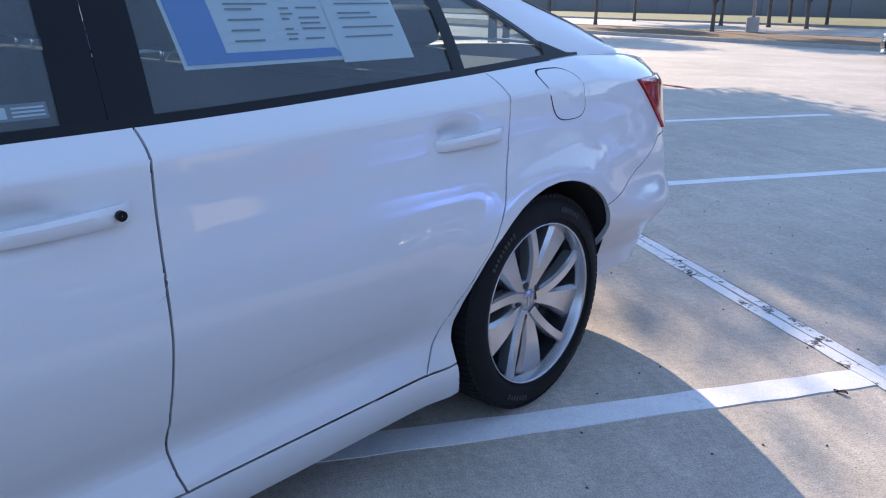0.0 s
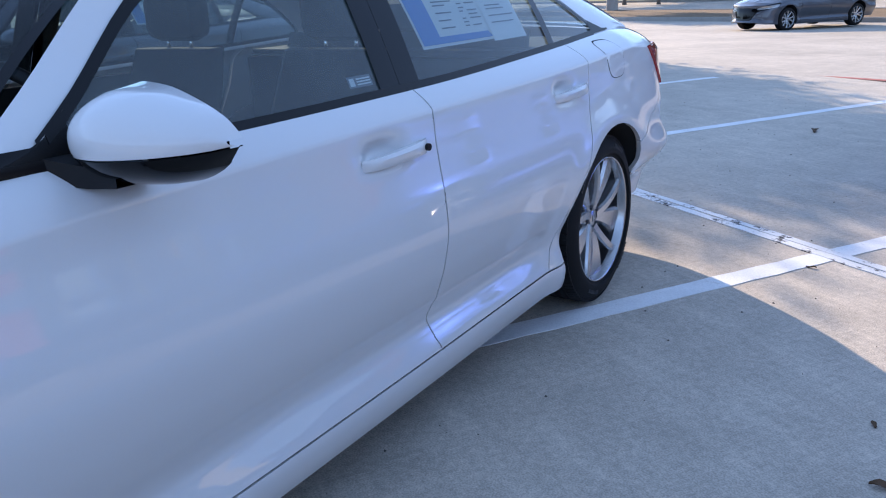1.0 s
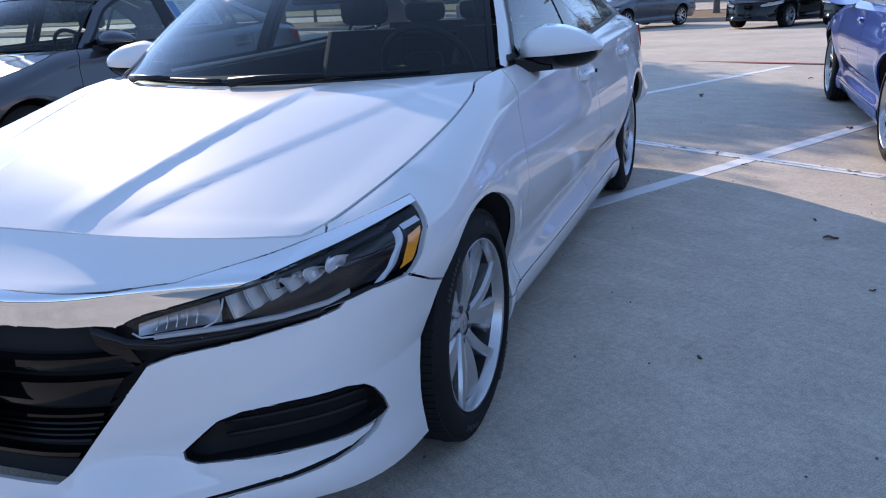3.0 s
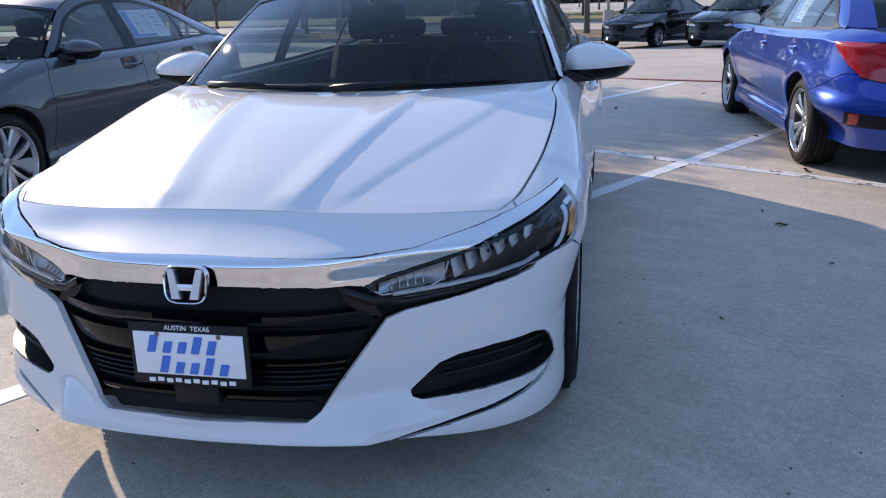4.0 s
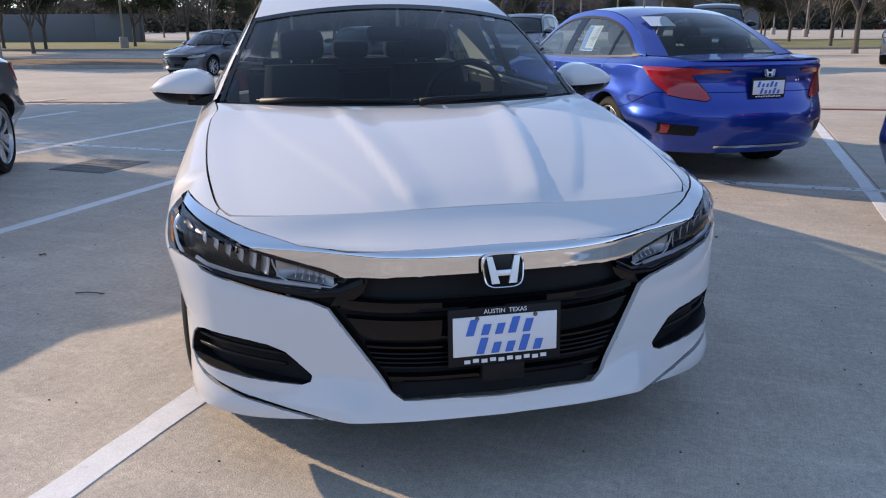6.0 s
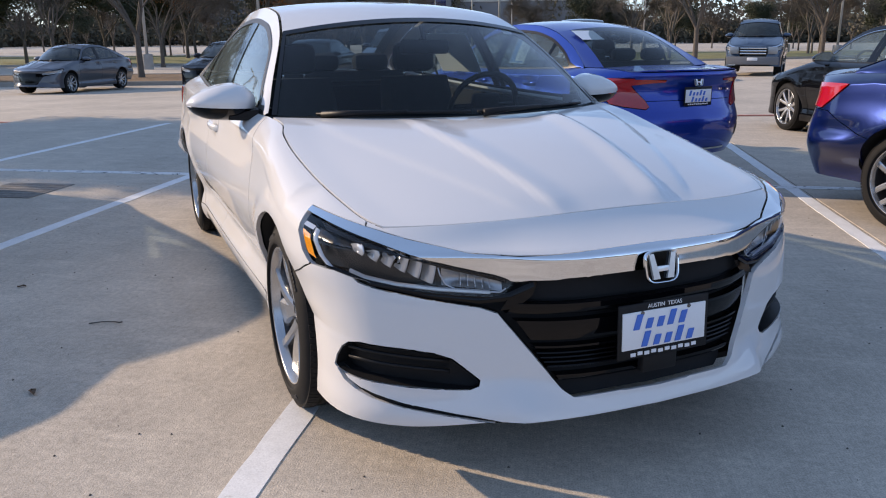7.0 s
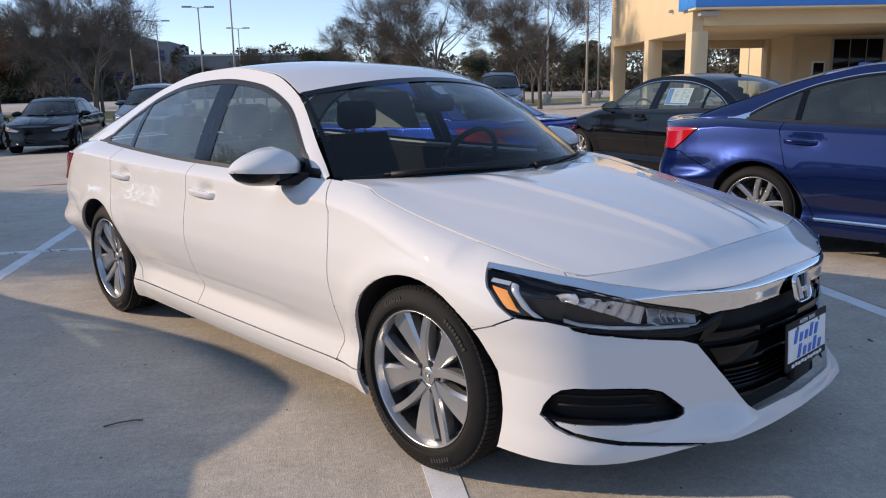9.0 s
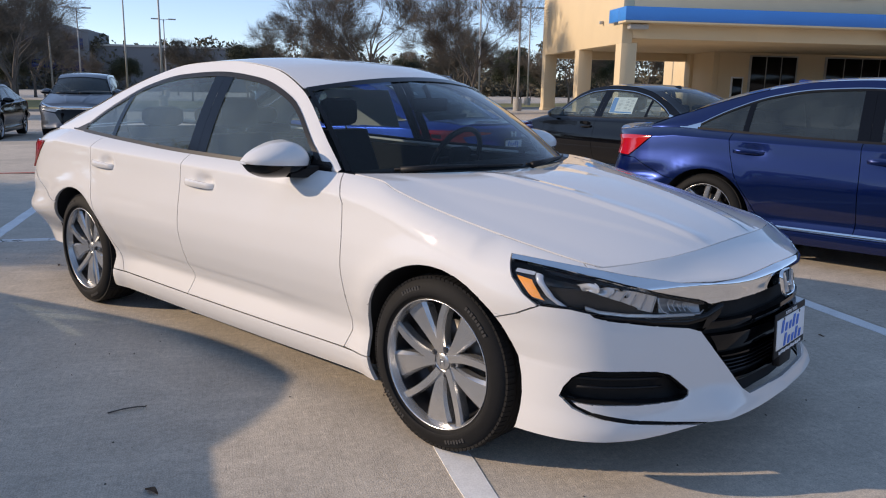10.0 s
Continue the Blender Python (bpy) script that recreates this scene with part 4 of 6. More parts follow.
def saloon(name, m, mat, label, scale=(1, 1, 1, 0), radius=.328, style="twist", rim=ALLOY, tail=LARGE_TAIL, hero=False, lamps=True, plates=(False, False), glass=GLASS, group="parked cars", chrome_line=True, inside_parts=True, fog=True, tall=False, fin=False, notch=False):
    """A four-door saloon with panels, glass, lamps, wheels and seats; its front axle at the origin, facing -y."""
    root = tagged(new(name), label, "car", group)
    shell = (tall_shell if tall else notch_shell if notch else Shell)(*scale)
    bm, base, groups = panels_of(shell, tail, fog, hero)
    tree = BVHTree.FromBMesh(base)
    S = lambda k, mirror, both=False, **kw: skin(shell, base, tree, groups[k], mirror, both=both, **kw)
    names = {"front_door": "front_door", "rear_door": "rear_door", "fender": "fender", "quarter": "quarter_panel", "sill": "side_sill"}
    doors = {}
    for k, nm in names.items():
        for mirror in (False, True):
            doors[k, mirror] = link(nm, S(k, mirror), mat, root)
    link("front_bumper", S("bumper", False, True), mat, root)
    if fog:
        for mirror in (False, True):
            link("bumper_slit", S("slit", mirror, push=-.022, rim=0, gap=-.006), VOID, root)
            pocket = link("fog_pocket", S("fog", mirror, push=-.05, rim=0, gap=-.006), PLASTIC, root)
            wall = link("pocket_surround", S("fog", mirror, gap=.002, rim=.055, push=-.002), PLASTIC, pocket)
            # keep only the turned-in wall
            me = wall.data
            n0 = sum(1 for _ in groups["fog"])
            b2 = bmesh.new()
            b2.from_mesh(me)
            b2.faces.ensure_lookup_table()
            bmesh.ops.delete(b2, geom=b2.faces[:n0], context="FACES")
            b2.to_mesh(me)
            b2.free()
            for zz in (.36, .39):
                bmx = bmesh.new()
                pts = []
                for i in range(9):
                    x = .57 + .24 * i / 8
                    hit, no, i_, d = tree.ray_cast(Vector((x, -2, zz + .02 * i / 8)), Vector((0, 1, 0)))
                    p = shell.fit(hit + Vector((0, .034, 0)))
                    pts.append((p.x * (-1 if mirror else 1), p.y, p.z))
                tube(bmx, pts, .006, 6)
                part("fog_rib", bmx, PLASTIC, pocket)
    link("rear_bumper", S("rear_bumper", False, True), mat, root)
    link("grille_wing", S("wing", False, True, push=.003, rim=.01), CHROME if lamps or tall else mat, root, "chrome grille wing" if lamps or tall else "")
    grille_unit(root, shell, base, tree, groups["grille"], plates[0])
    for mirror in (False, True):
        link("tail_lamp", S("tail", mirror, push=.010, gap=.003), REDLENS, root, "red tail lamp")
        if lamps:
            lit_lamp(root, shell, base, tree, groups["headlamp"], -1 if mirror else 1)
        else:
            hl = link("headlamp", S("headlamp", mirror, gap=.003), LENS, root, "clear headlamp")
            link("housing", S("headlamp", mirror, gap=.004, push=-.03, rim=0), LAMPDULL, hl)
    bm.free()
    # hood, roof, glass, deck
    hrows = hood_rows(shell)
    patch(shell, hrows, "hood", mat, root, thick=.012)
    cowl = lambda f: Vector((f * .772, .25 + .36 * f * f, .972 - .006 * abs(f)))
    head = lambda f: Vector((f * .612, .93 + .125 * f * f, 1.352 - .058 * f * f))
    rows = []
    for i in range(17):
        t = i / 16
        row = []
        for j in range(-16, 17):
            f = j / 16
            p = cowl(f).lerp(head(f), t)
            n = Vector((0, -.62, .78))
            row.append(p + n * .035 * math.sin(math.pi * t) * (1 - .6 * f * f))
        rows.append(row)
    ws = patch(shell, rows, "windscreen", SCREEN if glass is GLASS else glass, root, "tinted windscreen")
    ws.visible_shadow = True
    # black band and cowl under the screen
    patch(shell, [[Vector(hrows[-1][j]) + Vector((0, -.02, -.022)) for j in range(0, 97)], [cowl((j - 48) / 48 * 1.0) + Vector((0, .03, -.003)) for j in range(0, 97)]], "cowl_panel", PLASTIC, root)
    band = bmesh.new()
    edge = [shell.fit(p + Vector((0, -.002, .004))) for p in rows[-1]]
    inner = [shell.fit(p + Vector((0, -.002, .004))) for p in rows[-2]]
    grid(band, [edge, inner])
    part("screen_band", band, GLOSSBLACK, ws)
    for s in (-1, 1):
        band = bmesh.new()
        k = 0 if s < 0 else -1
        k2 = 1 if s < 0 else -2
        grid(band, [[shell.fit(r[k] + Vector((0, -.003, .003))) for r in rows], [shell.fit(r[k].lerp(r[k2], .38) + Vector((0, -.003, .003))) for r in rows]])
        part("screen_band", band, GLOSSBLACK, ws)
    # roof with rails
    ys = [1.07 + (shell.roof_end - 1.07) * i / 28 for i in range(29)]
    roof = []
    crown = curve((1.07, .050), (1.4, .038), (2.0, .033), (shell.roof_end, .05))
    lead = curve((1.07, -.135), (1.3, -.05), (1.6, 0), (2.2, 0), (shell.roof_end, .05))
    for y in ys:
        row = []
        for j in range(-16, 17):
            f = j / 16
            row.append(Vector((f * (shell.RX(y) - .01), y + lead(y) * (1 - f * f), shell.RZ(y) + .004 + crown(y) * (1 - abs(f) ** 2.2))))
        roof.append(row)
    patch(shell, roof, "roof", mat, root, thick=.004)
    # rear screen and deck
    base_r = lambda f: Vector((f * .70, shell.screen_y - .10 * f * f, (1.055 if tall else 1.035) - .03 * f * f))
    rows = []
    for i in range(13):
        t = i / 12
        ye = shell.roof_end + (shell.rail_end - shell.roof_end) * t
        row = []
        for j in range(-16, 17):
            p = Vector(roof[-1][j + 16]).lerp(base_r(j / 16), t) + Vector((0, .45, .9)) * .05 * math.sin(math.pi * t) * (1 - .75 * (j / 16) ** 2)
            row.append(p.lerp(Vector((math.copysign(shell.RX(ye) + .003, j), ye, shell.RZ(ye) + .004)), smooth(.68, 1, abs(j) / 16)))
        rows.append(row)
    patch(shell, [r[3:30] for r in rows], "rear_screen", SCREEN if glass is GLASS else glass, root, "tinted rear screen")
    patch(shell, [[p + Vector((0, .001, .002)) for p in r[:5]] for r in rows], "rear_pillar_skin", mat, root)
    patch(shell, [[p + Vector((0, .001, .002)) for p in r[-5:]] for r in rows], "rear_pillar_skin", mat, root)
    deck = []
    for i in range(13):
        t = i / 12
        row = []
        for j in range(-16, 17):
            f = j / 16
            a = base_r(f)
            b = Vector((f * .62, shell.R(1.0) + shell.RBOW(.62 * abs(f)) + .006, .995 - (0 if notch else .03) * f * f))
            p = a.lerp(b, t)
            side_z = shell.EZ(p.y) + .003
            p.z = p.z + (side_z - p.z) * smooth(.75, 1, abs(f)) + .018 * smooth(.75, 1, t) * (1 - smooth(.8, 1, abs(f)))
            p.x = f * (shell.EX(min(shell.tail_y, p.y)) - .002)
            row.append(p)
        deck.append(row)
    patch(shell, deck, "boot_lid", mat, root, thick=.01)
    # side: glass, rail, pillars
    top_glass, ge = shell.TG, shell.glass_end
    for s in (-1, 1):
        def at(y, z):
            z0, z1 = shell.EZ(y) - .01, shell.RZ(y)
            t = (z - z0) / max(.02, z1 - z0)
            x = shell.EX(y) - .004 + (shell.RX(y) - shell.EX(y) + .004) * t + .016 * math.sin(math.pi * min(1, max(0, t)))
            return Vector((s * x, y, z))
        def zone(nm, y0, y1, lo, hi, mt, off=0.0, n=28, lean=0.0, parent=root, lab=""):
            bmz = bmesh.new()
            rows_ = []
            for i in range(n + 1):
                y = y0 + (y1 - y0) * i / n
                a, b = lo(y), max(lo(y) + .001, hi(y))
                rows_.append([at(y + lean * (q / 6), a + (b - a) * q / 6) + Vector((s * off, 0, off * .3)) for q in range(7)])
            grid(bmz, [[shell.fit(p) for p in r] for r in rows_], flip=s > 0)
            return part(nm, bmz, mt, parent, lab, 60)
        belt = lambda y: shell.EZ(y) + .012
        zone("front_window", .76, 1.66, belt, top_glass, glass, parent=doors["front_door", s < 0])
        zone("rear_window", 1.70, 2.58, belt, top_glass, glass, parent=doors["rear_door", s < 0])
        zone("quarter_window", 2.60, ge, belt, top_glass, glass)
        zone("roof_rail", .62, shell.rail_end, lambda y: top_glass(y) if .76 < y < ge - .01 else shell.EZ(y) - .004, shell.RZ, mat, .002, 60)
        zone("belt_trim", .66, ge, lambda y: shell.EZ(y) - .004, lambda y: shell.EZ(y) + .014, TRIM, .006, 40)
        zone("window_trim", .76, ge - .005, lambda y: top_glass(y) - .014, lambda y: top_glass(y) + .002, TRIM, .005, 50)
        if chrome_line:
            zone("bright_trim", .74, ge + .01, lambda y: top_glass(y) + .002, lambda y: top_glass(y) + .009, CHROME if chrome_line == 2 else TRIM, .006, 50)
        pil = zone("centre_pillar", 1.585, 1.6605, belt, top_glass, GLOSSBLACK, .004, 4, .03)
        zone("centre_pillar", 1.662, 1.745, belt, top_glass, GLOSSBLACK, .004, 4, .03)
        zone("rear_pillar", 2.555, 2.60, belt, top_glass, GLOSSBLACK, .004, 4, -.0)
        # sail at the mirror and the tip behind the quarter window
        zone("mirror_sail", .66, .80, belt, lambda y: min(top_glass(y), shell.RZ(y) - .02), GLOSSBLACK, .004, 6)
        zone("quarter_tip", 2.97, 3.15, lambda y: shell.EZ(y), lambda y: shell.EZ(y) + max(.008, .05 * (3.12 - y) / .14), CHROME if chrome_line == 2 else TRIM, .006, 6)
        mirror_unit(root, shell, s, mat)
        if chrome_line == 2 and not notch:
            bmz = bmesh.new()
            grid(bmz, [[shell.fit((s * (shell.W(y) - shell.D(z) + .004 + .004 * (z == .287)), y, z)) for z in (.276, .281, .287, .293, .298)] for y in [.52 + 1.85 * i / 30 for i in range(31)]], flip=s > 0)
            part("sill_trim", bmz, CHROME, root, "bright sill trim", 60)
        # handles
        for nm, y, dr in (("front", 1.52, "front_door"), ("rear", 2.50, "rear_door")):
            p = shell.side(y, .86)
            zc = .838 + (.014 if nm == "rear" else 0)
            hb = new("door_handle")
            hb.parent = doors[dr, s < 0]
            bmh = bmesh.new()
            rows_ = []
            for i in range(13):
                t = i / 12
                yy = y - .125 + .25 * t
                x = shell.W(yy) - shell.D(zc) - .002
                out = .030 * math.sin(math.pi * min(1, max(0, t))) ** .4 + .001
                half = .017 * (1 - .25 * (1 - t))
                zt = zc + .006 * t
                rows_.append([shell.fit(q) for q in ((s * x, yy, zt - half * .8), (s * (x + out * .8), yy, zt - half), (s * (x + out), yy, zt - half * .4), (s * (x + out), yy, zt + half * .5), (s * (x + out * .75), yy, zt + half), (s * x, yy, zt + half * .8))])
            grid(bmh, rows_)
            bmesh.ops.recalc_face_normals(bmh, faces=bmh.faces)
            part("grip", bmh, mat, hb)
            if nm == "front" and s > 0:
                q = shell.fit((s * (shell.W(y) - shell.D(zc) + .022), y + .095, zc + .006))
                bml = bmesh.new()
                lathe(bml, [(.009, 0), (.009, .008), (.001, .008)], 16)
                bmesh.ops.translate(bml, verts=bml.verts, vec=q)
                part("lock", bml, TRIM, hb)
        # arch liners
        for yw in (0, 2.83):
            bml = bmesh.new()
            rows_ = []
            for i in range(25):
                a = radians(-8 + 196 * i / 24)
                yy, zz = yw + .385 * math.cos(a), .325 + .385 * math.sin(a)
                rows_.append([shell.fit((s * x, yy, zz)) for x in (.78 if zz < .35 else shell.W(yy) - shell.D(zz) - .012, .70, .56)])
            grid(bml, rows_)
            fan = [shell.fit((s * .56, yw + .385 * math.cos(radians(-8 + 196 * i / 24)), .325 + .385 * math.sin(radians(-8 + 196 * i / 24)))) for i in range(25)]
            bml.faces.new([bml.verts.new(p) for p in fan])
            part("arch_liner", bml, VOID, root)
            x = s * (.772 if yw == 0 else .777) * scale[0]
            tyre_and_rim(root, x, yw * scale[1], radius, s, style, rim)
    # floor and near-black blocks under the skin, mostly unseen, added to stop light leaks
    def lining(nm, cx, cy, cz, sx, sy, sz):
        bmf = bmesh.new()
        p = shell.fit((cx, cy, cz))
        box(bmf, p.x, p.y, p.z, sx * scale[0], sy * scale[1], sz * scale[2])
        part(nm, bmf, VOID, root, shade=0)
    lining("floor_pan", 0, 1.415, .22, 1.60, 1.9, .05)
    lining("engine_bay", 0, -.12, .46, 1.08, 1.1, .50)
    lining("engine_cover", 0, -.05, .74, 1.25, .7, .06)
    lining("undertray", 0, -.36, .235, 1.0, .72, .02)
    lining("firewall", 0, .475, .55, 1.52, .05, .74)
    lining("boot_box", 0, 3.22, .50, 1.0, .66, .5)
    lining("rear_bulkhead", 0, 2.62, .60, 1.40, .05, .70)
    lining("parcel_shelf", 0, 2.95, .97, 1.36, .68, .02)
    for s in (-1, 1):
        lining("door_lining", s * .77, 1.43, .58, .03, 2.04, .72)
    if inside_parts:
        bmd = bmesh.new()
        rows_ = []
        for y, z in ((.40, .90), (.55, .945), (.72, .95), (.86, .93), (.90, .85), (.86, .62)):
            rows_.append([shell.fit((x, y + .05 * (x / .7) ** 2, z - .01 * (x / .7) ** 2)) for x in np.linspace(-.74, .74, 13)])
        grid(bmd, rows_)
        part("dashboard", bmd, DASH, root)
        seat(root, shell, -.37, 1.50)
        seat(root, shell, .37, 1.50)
        seat(root, shell, 0, 2.32, True)
        st = new("steering_wheel")
        st.parent = root
        st.matrix_local = Matrix.Translation(shell.fit((.37, 1.0, .93))) @ Matrix.Rotation(radians(-65), 4, "X")
        bms = bmesh.new()
        tube(bms, [(.18 * math.cos(2 * math.pi * k / 28), .18 * math.sin(2 * math.pi * k / 28), 0) for k in range(29)], .015, 8, False)
        part("wheel_rim", bms, PLASTIC, st)
        bms = bmesh.new()
        box(bms, 0, -.01, -.01, .15, .13, .05, .02)
        box(bms, 0, 0, -.005, .34, .035, .02, .005)
        part("wheel_boss", bms, PLASTIC, st)
        bms = bmesh.new()
        box(bms, 0, 0, 0, .24, .035, .065, .015)
        im = part("rear_view_mirror", bms, PLASTIC, root)
        im.matrix_local = Matrix.Translation(shell.fit((0, .86, 1.225)))
        bms = bmesh.new()
        tube(bms, [shell.fit((0, .86, 1.25)), shell.fit((0, .90, 1.315))], .012)
        part("mirror_stalk", bms, PLASTIC, root)
    if fin:
        bmw = bmesh.new()
        prism(bmw, [(2.28, 0), (2.36, .035), (2.43, .058), (2.455, .055), (2.46, 0)], lambda a_, b_, d_: shell.fit((d_ - .012 + .008 * (b_ > .02) * (1 if d_ == 0 else -1), a_, shell.RZ(a_) + .028 + b_)), .024)
        bmesh.ops.recalc_face_normals(bmw, faces=bmw.faces)
        part("aerial_fin", bmw, mat, root)
    # wipers
    for x0, x1 in ((-.62, -.05), (-.02, .60)):
        bmw = bmesh.new()
        pts = [shell.fit(cowl((x0 + (x1 - x0) * i / 8) / .772).lerp(head((x0 + (x1 - x0) * i / 8) / .612 * .8), .005 + .012 * math.sin(3 * i / 8)) + Vector((0, -.006, .008))) for i in range(9)]
        tube(bmw, pts, .006, 6)
        wp = part("wiper", bmw, PLASTIC, root)
        bmw = bmesh.new()
        pts = [shell.fit(cowl(x0 / .772) + Vector((.02, -.02, .006))), shell.fit(cowl((x0 + .12) / .772) + Vector((0, -.02, .016))), shell.fit(cowl((x0 + .32) / .772) + Vector((0, .0, .018)))]
        tube(bmw, pts, [.016, .011, .007], 8)
        part("wiper_arm", bmw, PLASTIC, wp)
    # exhausts and rear plate, badge
    if plates[1]:
        p = shell.fit((0, 3.885, .785))
        plate(root, Matrix.Translation(p + Vector((0, .012, 0))) @ pose(0, 0, 0, 90, 0, 180), False)
        badge(root, Matrix.Translation(shell.fit((0, 3.888, .91))) @ pose(0, 0, 0, 84, 0, 180), .095, .08)
        def rear_at(x, z, d):
            hit = tree.ray_cast(Vector((abs(x), 6, z)), Vector((0, -1, 0)))[0]
            q = shell.fit(hit + Vector((0, d, 0)))
            return Vector((math.copysign(q.x, x), q.y, q.z))
        def rear_patch(nm, pts, d, mt, lab=""):
            # a small shaped sheet on the tail, from a four-cornered outline
            (xa, za), (xb, zb_), (xc, zc_), (xd, zd) = pts
            bmr = bmesh.new()
            rows_ = []
            for i in range(7):
                u = i / 6
                rows_.append([rear_at((xa + (xb - xa) * v) * (1 - u) + (xd + (xc - xd) * v) * u, (za + (zb_ - za) * v) * (1 - u) + (zd + (zc_ - zd) * v) * u, d) for v in [k / 8 for k in range(9)]])
            grid(bmr, rows_)
            bmesh.ops.recalc_face_normals(bmr, faces=bmr.faces)
            return part(nm, bmr, mt, root, lab, shade=60)
        for s in (-1, 1):
            rear_patch("bumper_pocket", [(s * .82, .50), (s * .56, .48), (s * .58, .40), (s * .80, .40)], .003, PLASTIC)
            rear_patch("red_reflector", [(s * .80, .49), (s * .745, .487), (s * .75, .415), (s * .785, .41)], .006, REDLENS, "red bumper reflector")
            rear_patch("reversing_lens", [(s * .66, .83), (s * .575, .825), (s * .535, .735), (s * .64, .745)], .006, SMOKE, "smoked reversing lens")
        rear_patch("bright_strip", [(-.42, .318), (.42, .318), (.42, .298), (-.42, .298)], .006, CHROME, "bright bumper strip")
        rear_patch("deck_edge", [(-.60, .955), (.60, .955), (.60, .935), (-.60, .935)], .02, mat)
        for k in range(5):
            rear_patch("name_bar", [(-.44 + .030 * k, .845), (-.425 + .030 * k, .845), (-.425 + .030 * k, .825), (-.44 + .030 * k, .825)], .004, CHROME)
    if plates[0]:
        plate(root, Matrix.Translation(shell.fit((0, -.932, .478))) @ pose(0, 0, 0, 87, 0, 0))
    if lamps:
        badge(root, Matrix.Translation(shell.fit((0, -.902, .648))) @ pose(0, 0, 0, 78, 0, 0))
    root.matrix_world = m
    return root, shell, tree, doors


def grille_unit(root, shell, base, tree, faces, detailed):
    """Black grille insert: a set-back panel, bars and a lower mesh."""
    g = link("grille", skin(shell, base, tree, faces, False, both=True, push=-.004 if not detailed else -.05, rim=0, gap=-.004), GLOSSBLACK if not detailed else VOID, root, "black grille")
    if not detailed:
        return g
    def at(x, z, d):
        hit = tree.ray_cast(Vector((abs(x), -2, z)), Vector((0, 1, 0)))[0]
        p = shell.fit(hit + Vector((0, d, 0)))
        return Vector((math.copysign(p.x, x) if x else 0.0, p.y, p.z))
    def bar(nm, z0, z1, half0, half1, d0, d1, mat, n=24):
        bmb = bmesh.new()
        rows = []
        for i in range(n + 1):
            f = -1 + 2 * i / n
            rows.append([at(f * half1, z1, d1 + .03), at(f * half1, z1, d1), at(f * (half0 + half1) / 2, (z0 + z1) / 2, (d0 + d1) / 2 - .004), at(f * half0, z0, d0), at(f * half0, z0, d0 + .03)])
        grid(bmb, rows)
        bmesh.ops.recalc_face_normals(bmb, faces=bmb.faces)
        return part(nm, bmb, mat, g, shade=30)
    bar("upper_mesh", .566, .628, .38, .375, .046, .042, VOID)
    bar("grille_blade", .532, .562, .425, .415, .022, .010, GLOSSBLACK)
    bar("grille_panel", .455, .513, .365, .405, .030, .016, GLOSSBLACK)
    for k in range(4):
        z = .374 + .013 * k
        bar("lower_slat", z, z + .006, .322 + .009 * k, .324 + .009 * k, .034, .030, TRIM)
    bar("grille_blade", .428, .440, .352, .360, .030, .022, GLOSSBLACK)
    bar("lower_blade", .338, .356, .295, .306, .030, .020, GLOSSBLACK)
    for s in (-1, 1):
        bmb = bmesh.new()
        rows = []
        for x, z, wz in ((.36, .615, .02), (.42, .583, .022), (.50, .573, .020), (.62, .585, .014), (.76, .609, .010), (.855, .642, .008)):
            rows.append([at(s * x, z + wz / 2, .008), at(s * x, z, .0), at(s * x, z - wz / 2, .006)])
        grid(bmb, rows)
        part("lamp_underline", bmb, GLOSSBLACK, g, shade=50)
        bmb = bmesh.new()
        grid(bmb, [[at(s * .34, .63, .02), at(s * .405, .60, .004)], [at(s * .36, .585, .016), at(s * .43, .572, .003)], [at(s * .40, .55, .016), at(s * .448, .545, .003)]])
        part("grille_cheek", bmb, GLOSSBLACK, g, shade=50)
    bmb = bmesh.new()
    p = at(0, .372, .004)
    box(bmb, p.x, p.y, p.z, .12, .03, .06, .008)
    part("radar_cover", bmb, PLASTIC, g)
    return g


# ---- the ground ----
DIR = Vector((.5315, .847, 0))
NRM = Vector((.847, -.5315, 0))


def lot(n, s, z=0.0):
    """A place on the car park: n across the stalls, s along them."""
    return NRM * n + DIR * s + Vector((0, 0, z))


def fall(x, y):
    """The height of the ground, which falls away gently behind the cars."""
    return -.027 * min(17, max(0, y - 10 - .35 * max(0, x)))


def sheet(bm, xs, ys, lift):
    grid(bm, [[(x, y, fall(x, y) + lift) for x in xs] for y in ys])


bm = bmesh.new()
xs = [-900, -200, -80, -40, -20, -10, -5, 0, 3, 6, 9, 12, 16, 20, 25, 30, 36, 42, 50, 60, 80, 200, 900]
ys = [-900, -100, -20, -5, 5, 10, 12, 15, 18, 21, 24, 27, 30, 36, 42, 50, 60, 80, 200, 900]
sheet(bm, xs, ys, -.012)
ground = part("ground", bm, CONCRETE, shade=60)
tagged(ground, "pale tan concrete car park ground", "ground", kind="structure")

pave = tagged(new("pavement"), "sunlit concrete paving slabs with dark joints", "pavement", kind="structure")
slab_mesh = {}


def slab(n0, n1, s0, s1):
    w, l = round(n1 - n0, 3), round(s1 - s0, 3)
    if (w, l) not in slab_mesh:
        b = bmesh.new()
        box(b, 0, 0, -.03, w - .010, l - .010, .06, .004)
        me = bpy.data.meshes.new("slab")
        b.to_mesh(me)
        b.free()
        me.materials.append(CONCRETE)
        slab_mesh[w, l] = me
    o = new("slab", slab_mesh[w, l])
    o.parent = pave
    p = lot((n0 + n1) / 2, (s0 + s1) / 2)
    o.matrix_world = Matrix.Translation(p) @ Matrix.Rotation(math.atan2(NRM.y, NRM.x), 4, "Z")


